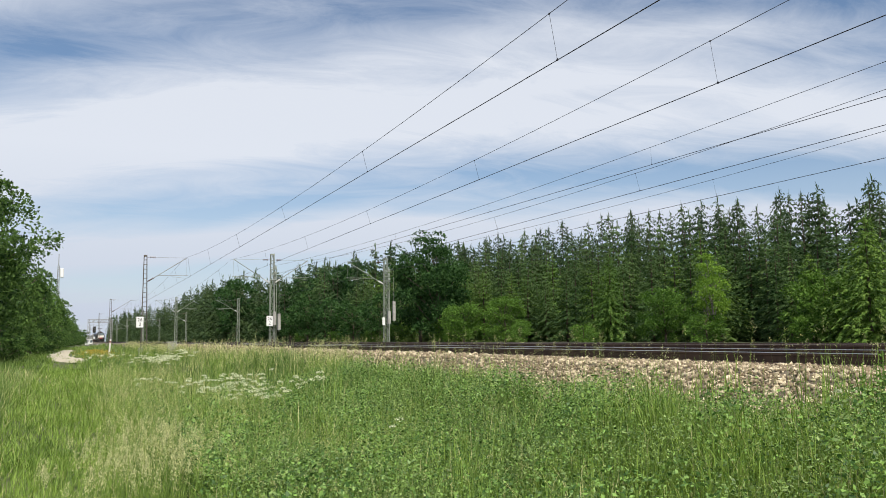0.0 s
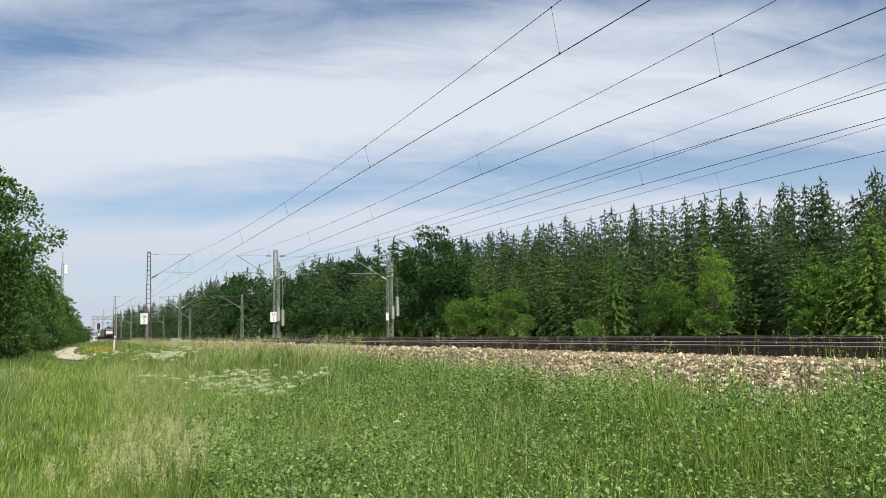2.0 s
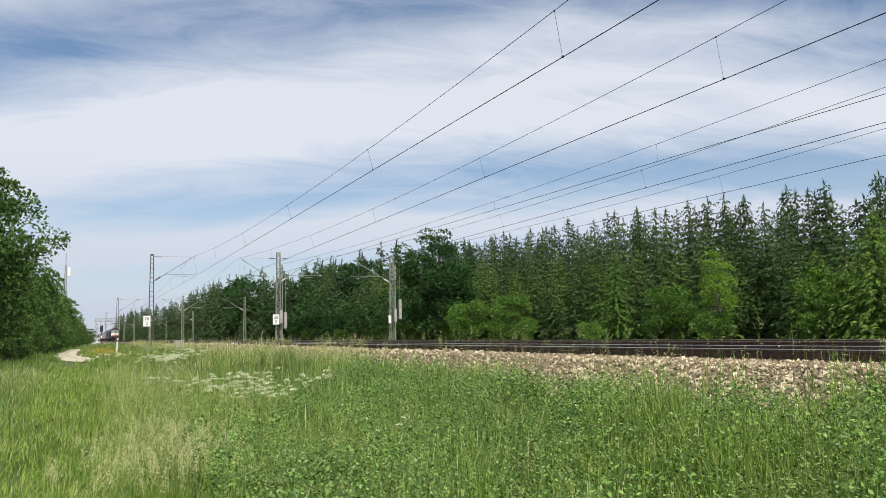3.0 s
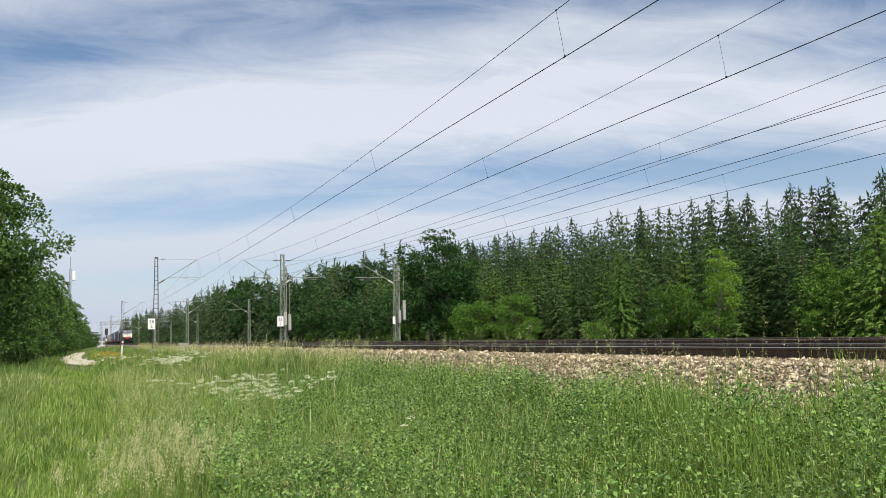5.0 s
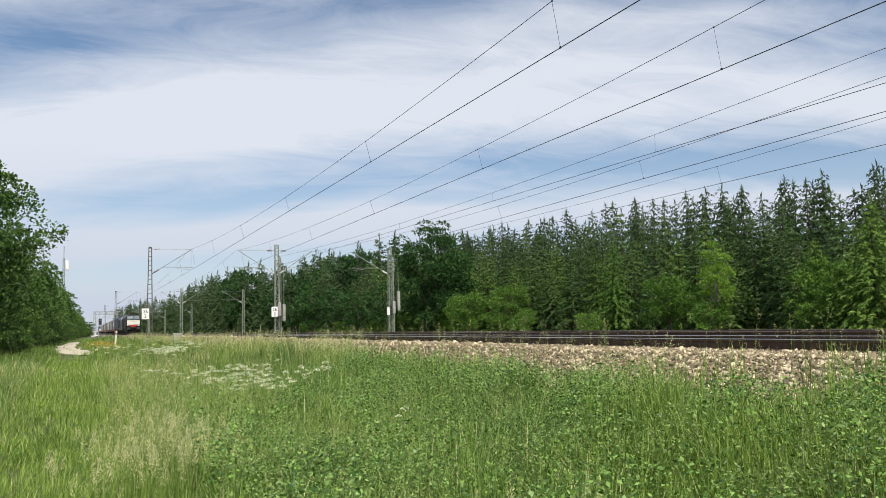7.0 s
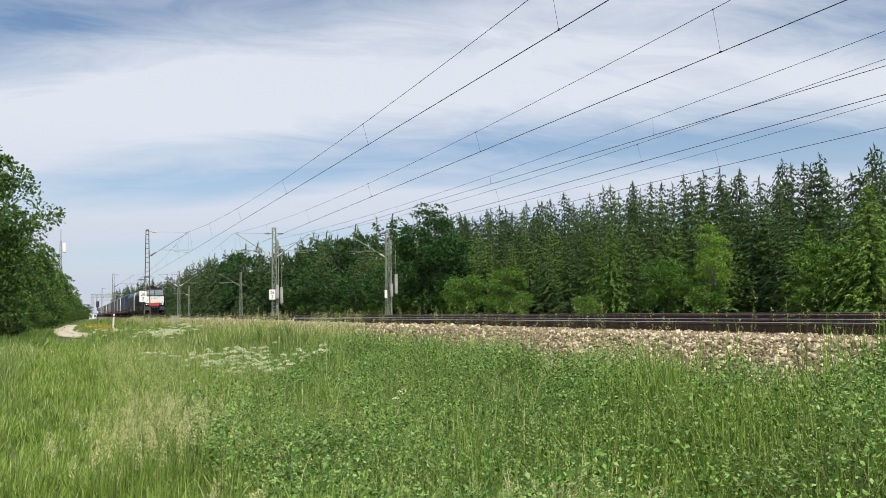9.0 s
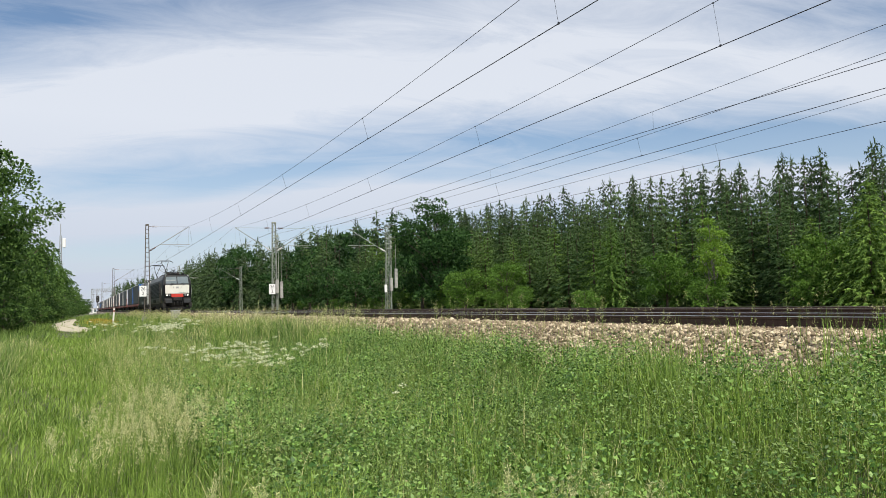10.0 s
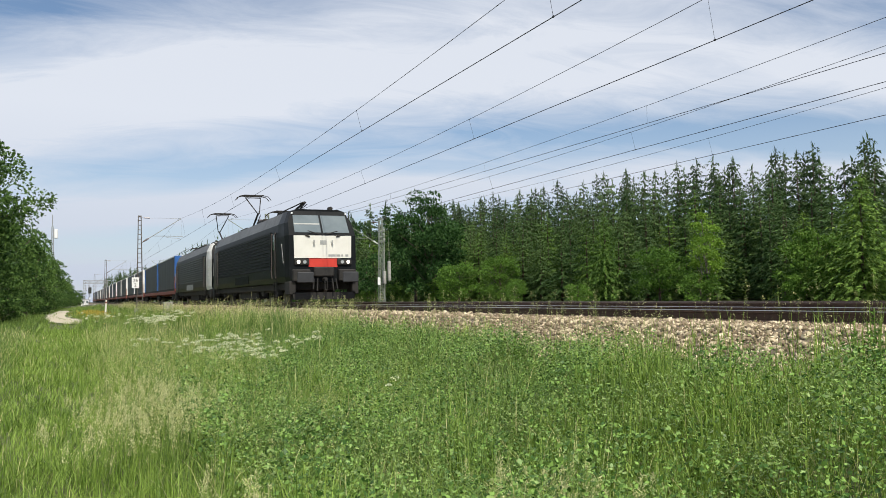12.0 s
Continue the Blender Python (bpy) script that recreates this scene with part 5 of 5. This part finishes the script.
def build_loco(y, raised_front, raised_rear, label, lit, front_mat):
    t = empty("electric_locomotive", pose(TRAIN_X, y, RAIL), label, "locomotive", "leading locomotives")
    part("body_shell", loco_shell(not lit), [M_BLACK, M_ROOFGREY, M_BOXWHITE], t)
    bm = bmesh.new()
    box(bm, -1.32, 1.32, 0.6, 19.0, 0.62, 0.93, 0.04)
    box(bm, -1.15, 1.15, 7.6, 12.0, 0.25, 0.65, 0.06)
    part("underframe", bm, M_UNDER, t)
    for s in (-1, 1):
        bm = bmesh.new()
        box(bm, s * 1.495 - 0.012, s * 1.495 + 0.012, 3.0, 16.6, 1.45, 3.12)
        field = part("louvre_panel", bm, M_BLACK, t)
        for k in range(11):
            z = 1.52 + 0.145 * k
            bm = bmesh.new()
            xa, xb = s * 1.505, s * 1.532
            v = [bm.verts.new(p) for p in ((xa, 3.05, z + 0.12), (xb, 3.05, z + 0.01), (xa, 3.05, z), (xa, 16.55, z + 0.12), (xb, 16.55, z + 0.01), (xa, 16.55, z))]
            for q in ((0, 1, 4, 3), (1, 2, 5, 4), (0, 2, 1), (3, 4, 5)):
                bm.faces.new([v[i] for i in q])
            bmesh.ops.recalc_face_normals(bm, faces=bm.faces)
            part("louvre", bm, M_LOUVRE if lit else M_PALELOUVRE, field)
        for k in range(2):
            bm = bmesh.new()
            box(bm, s * 1.535 - 0.008, s * 1.535 + 0.008, 3.0 + 13.5 * k, 3.06 + 13.5 * k, 1.47, 3.1)
            part("louvre_post", bm, M_BLACK, field)
        bm = bmesh.new()
        box(bm, s * 1.50 - 0.006, s * 1.50 + 0.006, 8.0, 11.5, 1.0, 1.38)
        part("faded_lettering_patch", bm, M_DIRTWHITE if not lit else M_LOUVRE, t)
    bm = bmesh.new()
    for k, (ya, yb, h, w) in enumerate(((5.6, 7.4, 0.28, 0.7), (7.8, 9.4, 0.38, 0.8), (9.7, 11.2, 0.25, 0.6), (11.5, 12.6, 0.34, 0.5))):
        box(bm, -w, w, ya, yb, 3.78, 3.78 + h, 0.05)
    part("roof_equipment", bm, M_UNDER, t)
    for k in range(7):
        y0 = 4.6 + 1.6 * k
        bm = bmesh.new()
        for q in range(5):
            bar(bm, (0.45, y0, 3.80 + 0.07 * q), (0.45, y0, 3.83 + 0.07 * q), 0.08, 8)
        bar(bm, (0.45, y0, 3.78), (0.45, y0, 4.2), 0.04)
        part("roof_insulator", bm, M_INSUL, t)
    bm = bmesh.new()
    bar(bm, (0.45, 4.4, 4.2), (0.45, 14.4, 4.2), 0.03)
    part("roof_busbar", bm, M_WIRE, t)
    bm = bmesh.new()
    bar(bm, (0.75, 1.75, 3.8), (0.75, 1.75, 4.05), 0.04, 10)
    bar(bm, (0.75, 1.65, 4.05), (0.75, 1.9, 4.05), 0.09, 12)
    part("horn", bm, M_UNDER, t)
    pantograph(t, 4.9, raised_front, not raised_front)
    pantograph(t, 13.9, raised_rear, True)
    cab_end(t, False, lit, front_mat)
    cab_end(t, True, False, front_mat)
    bogie(t, 4.6, 2.9, 0.6)
    bogie(t, 15.0, 2.9, 0.6)
    return t


def build_wagon(y, side_mat, end_mat, post_mat, label):
    """A low red-oxide wagon with two tarpaulin-sided swap bodies."""
    L = 34.0
    t = empty("intermodal_wagon", pose(TRAIN_X, y, RAIL), label, "freight wagon", "wagons of the train")
    for s in (-1, 1):
        bm = bmesh.new()
        box(bm, s * 1.22 - 0.10, s * 1.22 + 0.10, 0.7, L - 0.7, 0.84, 1.12, 0.02)
        part("side_sill", bm, M_OXIDE, t)
    bm = bmesh.new()
    for k in range(12):
        box(bm, -1.12, 1.12, 1.0 + 2.85 * k, 1.25 + 2.85 * k, 0.75, 1.0)
    box(bm, -0.2, 0.2, 0.7, L - 0.7, 0.7, 1.0)
    part("cross_beams", bm, M_OXIDE, t)
    for yb in (0.7, L - 0.7):
        bm = bmesh.new()
        box(bm, -1.3, 1.3, yb - 0.12, yb + 0.12, 0.75, 1.25, 0.02)
        part("end_beam", bm, M_OXIDE, t)
        for s in (-1, 1):
            bm = bmesh.new()
            yo = -0.62 if yb < 5 else 0.62
            bar(bm, (s * 0.875, yb, 1.06), (s * 0.875, yb + yo, 1.06), 0.1, 8)
            bar(bm, (s * 0.875, yb + yo * 0.93, 1.06), (s * 0.875, yb + yo, 1.06), 0.22, 12)
            part("buffer", bm, M_UNDER, t)
            bm = bmesh.new()
            bar(bm, (s * 1.34, yb, 0.8), (s * 1.34, yb, 2.3), 0.02)
            bar(bm, (s * 1.34, yb + yo * 0.5, 0.8), (s * 1.34, yb + yo * 0.5, 2.3), 0.02)
            bar(bm, (s * 1.34, yb, 2.3), (s * 1.34, yb + yo * 0.5, 2.3), 0.02)
            part("handrail", bm, M_OXIDE, t)
    for yb in (2.4, L / 2, L - 2.4):
        bogie(t, yb, 1.8, 0.46)
    for k, y0 in enumerate((1.3, 17.25)):
        y1 = y0 + 15.4
        bm = bmesh.new()
        box(bm, -1.25, 1.25, y0, y1, 1.14, 1.32)
        body = part("body_floor", bm, M_UNDER, t)
        bm = bmesh.new()
        box(bm, -1.26, 1.26, y0 - 0.02, y0 + 0.10, 1.32, 4.12, 0.03)
        part("end_wall", bm, end_mat, t)
        bm = bmesh.new()
        box(bm, -1.26, 1.26, y1 - 0.10, y1 + 0.02, 1.32, 4.12, 0.03)
        part("end_wall", bm, end_mat, t)
        bm = bmesh.new()
        prism(bm, [(-1.25, 4.02), (1.25, 4.02), (1.25, 4.10), (0.6, 4.16), (-0.6, 4.16), (-1.25, 4.10)], y0 + 0.1, y1 - 0.1)
        part("roof", bm, M_BOXWHITE, t)
        for s in (-1, 1):
            bm = bmesh.new()
            n = 29
            prev = None
            for i in range(n + 1):
                yy = y0 + 0.1 + (y1 - y0 - 0.2) * i / n
                xx = s * (1.225 + 0.02 * math.sin(i * 2.1) + 0.012 * math.sin(i * 5.3 + k))
                cur = (bm.verts.new((xx, yy, 1.30)), bm.verts.new((xx, yy, 4.03)))
                if prev:
                    bm.faces.new((prev[0], cur[0], cur[1], prev[1]))
                prev = cur
            part("curtain", bm, side_mat, t, smooth=True)
            for yy in (y0 + 0.02, y1 - 0.02):
                bm = bmesh.new()
                box(bm, s * 1.26 - 0.03, s * 1.26 + 0.03, yy - 0.12, yy + 0.12, 1.30, 4.10, 0.01)
                part("corner_post", bm, post_mat, body)
    return t


train = []


def couple(t, s):
    train.append((t, s))
    return s


couple(build_loco(0, False, True, "black electric locomotive with cream front and red band", True, M_CREAM), 0.0)
couple(build_loco(0, True, False, "second black electric locomotive with paler louvres and white front", False, M_BOXWHITE), LOCO + 0.15)
KINDS = ((M_TARPGREY, M_BLUE, M_BLUE, "red-oxide wagon with slate curtain-sided bodies and blue ends"),
         (M_TARPBLUE, M_BOXWHITE, M_BOXWHITE, "red-oxide wagon with dark blue curtain-sided bodies and white ends"),
         (M_TARPGREY, M_BOXWHITE, M_BOXWHITE, "red-oxide wagon with slate curtain-sided bodies and white corner posts"))
firsts = {}
for k in range(9):
    kind = KINDS[(0, 1, 2, 1, 2, 1, 2, 0, 1)[k]]
    s = 2 * LOCO + 0.6 + 34.6 * k
    if kind in firsts:
        t = copy_thing(firsts[kind], pose(TRAIN_X, s, RAIL))
    else:
        t = firsts[kind] = build_wagon(s, *kind)
    couple(t, s)

# ---- beside the line ----


def build_signal_gantry():
    y = 318.0
    t = empty("signal_gantry", pose(0, y, RAIL), "grey steel lattice gantry over the near track", "gantry")
    for x in (3.75, 11.3):
        bm = bmesh.new()
        lattice(bm, -1.2, 8.0, 0.6, 0.6, 0.9, True, 0.12)
        bm.transform(Matrix.Translation((x, 0, 0)))
        part("leg", bm, M_GALV, t)
    bm = bmesh.new()
    for z in (7.0, 8.1):
        for yy in (-0.35, 0.35):
            angle_bar(bm, (3.4, yy, z), (11.6, yy, z), 0.16)
    for k in range(10):
        x = 3.5 + 0.8 * k
        for yy in (-0.35, 0.35):
            angle_bar(bm, (x, yy, 7.0), (x + 0.4, yy, 8.1), 0.09)
            angle_bar(bm, (x + 0.4, yy, 8.1), (x + 0.8, yy, 7.0), 0.09)
    part("beam", bm, M_GALV, t)
    return t


def build_signal():
    t = empty("light_signal", pose(5.3, 300, RAIL), "dark railway light signal on a slim post", "railway signal")
    part("post", bar(bmesh.new(), (0, 0, -1.0), (0, 0, 3.4), 0.09, 8), M_UNDER, t)
    bm = bmesh.new()
    box(bm, -0.5, 0.5, -0.1, 0.12, 3.2, 5.3, 0.12)
    part("signal_board", bm, M_UNDER, t)
    for z in (3.8, 4.7):
        part("lens", bar(bmesh.new(), (0, -0.16, z), (0, -0.1, z), 0.12, 10), M_LENS, t)
    bm = bmesh.new()
    box(bm, -0.2, 0.2, -0.14, -0.1, 1.2, 1.9, 0.01)
    part("plate", bm, M_SIGN, t)


def build_marker_post():
    t = empty("marker_post", pose(2.85, 85, float(ground_z(2.85, 85)), 0, 4, 0), "white wooden marker post with rusty streaks in the grass", "post")
    bm = bmesh.new()
    box(bm, -0.075, 0.075, -0.06, 0.06, -0.2, 1.7, 0.02)
    part("shaft", bm, M_POST, t)
    bm = bmesh.new()
    box(bm, -0.08, 0.08, -0.065, 0.065, 1.38, 1.52)
    part("band", bm, M_OXIDE, t)


def build_cable_box():
    t = empty("cable_cabinet", pose(6.1, 60, 0.42), "small grey concrete cable cabinet beside the track", "cabinet")
    bm = bmesh.new()
    box(bm, -0.30, 0.30, -0.2, 0.2, -0.1, 0.95, 0.03)
    part("body", bm, M_CONC, t)
    bm = bmesh.new()
    box(bm, -0.34, 0.34, -0.24, 0.24, 0.95, 1.02, 0.02)
    part("lid", bm, M_CONC, t)


def build_radio_mast():
    t = empty("radio_mast", pose(-6.2, 300, 0), "slim pale radio mast with a white aerial drum", "radio mast")
    bm = bmesh.new()
    lattice(bm, -0.2, 27.0, 0.8, 0.45, 1.2, True, 0.16)
    part("column", bm, M_GALV, t)
    part("top_rod", bar(bmesh.new(), (0, 0, 27.0), (0, 0, 31.0), 0.14, 6), M_GALV, t)
    bm = bmesh.new()
    box(bm, 0.5, 1.6, -0.4, 0.4, 23.0, 26.2, 0.2)
    part("aerial", bm, M_SIGN, t)
    part("bracket", bar(bmesh.new(), (0, 0, 24.0), (0.9, 0, 24.0), 0.08, 6), M_GALV, t)


def build_white_hut():
    t = empty("lineside_hut", pose(5.2, 400, 0.0), "small white lineside hut with a grey flat roof", "hut")
    bm = bmesh.new()
    box(bm, -1.8, 1.3, -1.5, 1.5, 0, 2.6)
    part("wall", bm, M_SIGN, t)
    bm = bmesh.new()
    box(bm, -2.0, 1.5, -1.7, 1.7, 2.6, 2.8)
    part("roof", bm, M_CONC, t)
    for x in (-1.3, 0.3):
        bm = bmesh.new()
        box(bm, x, x + 0.9, -1.54, -1.5, 1.0, 2.2)
        part("window", bm, M_GLASS, t)


M_POST = mat("weathered_white_paint", (0.60, 0.55, 0.47), (0.82, 0.80, 0.77), 0.7, 5.0, fine=0.5)
build_signal_gantry()
build_signal()
build_marker_post()
build_cable_box()
build_radio_mast()
build_white_hut()


def motions():
    """The train runs along the near track towards the viewer at a steady speed."""
    ts = [0, 0.1, 0.2, 0.5] + list(range(1, 12)) + [11.5, 11.8, 11.9, 12]
    for t, back in train:
        walk(t, [(s, pose(TRAIN_X, S12 + SPEED * (12 - s) + back, RAIL)) for s in ts])


motions()
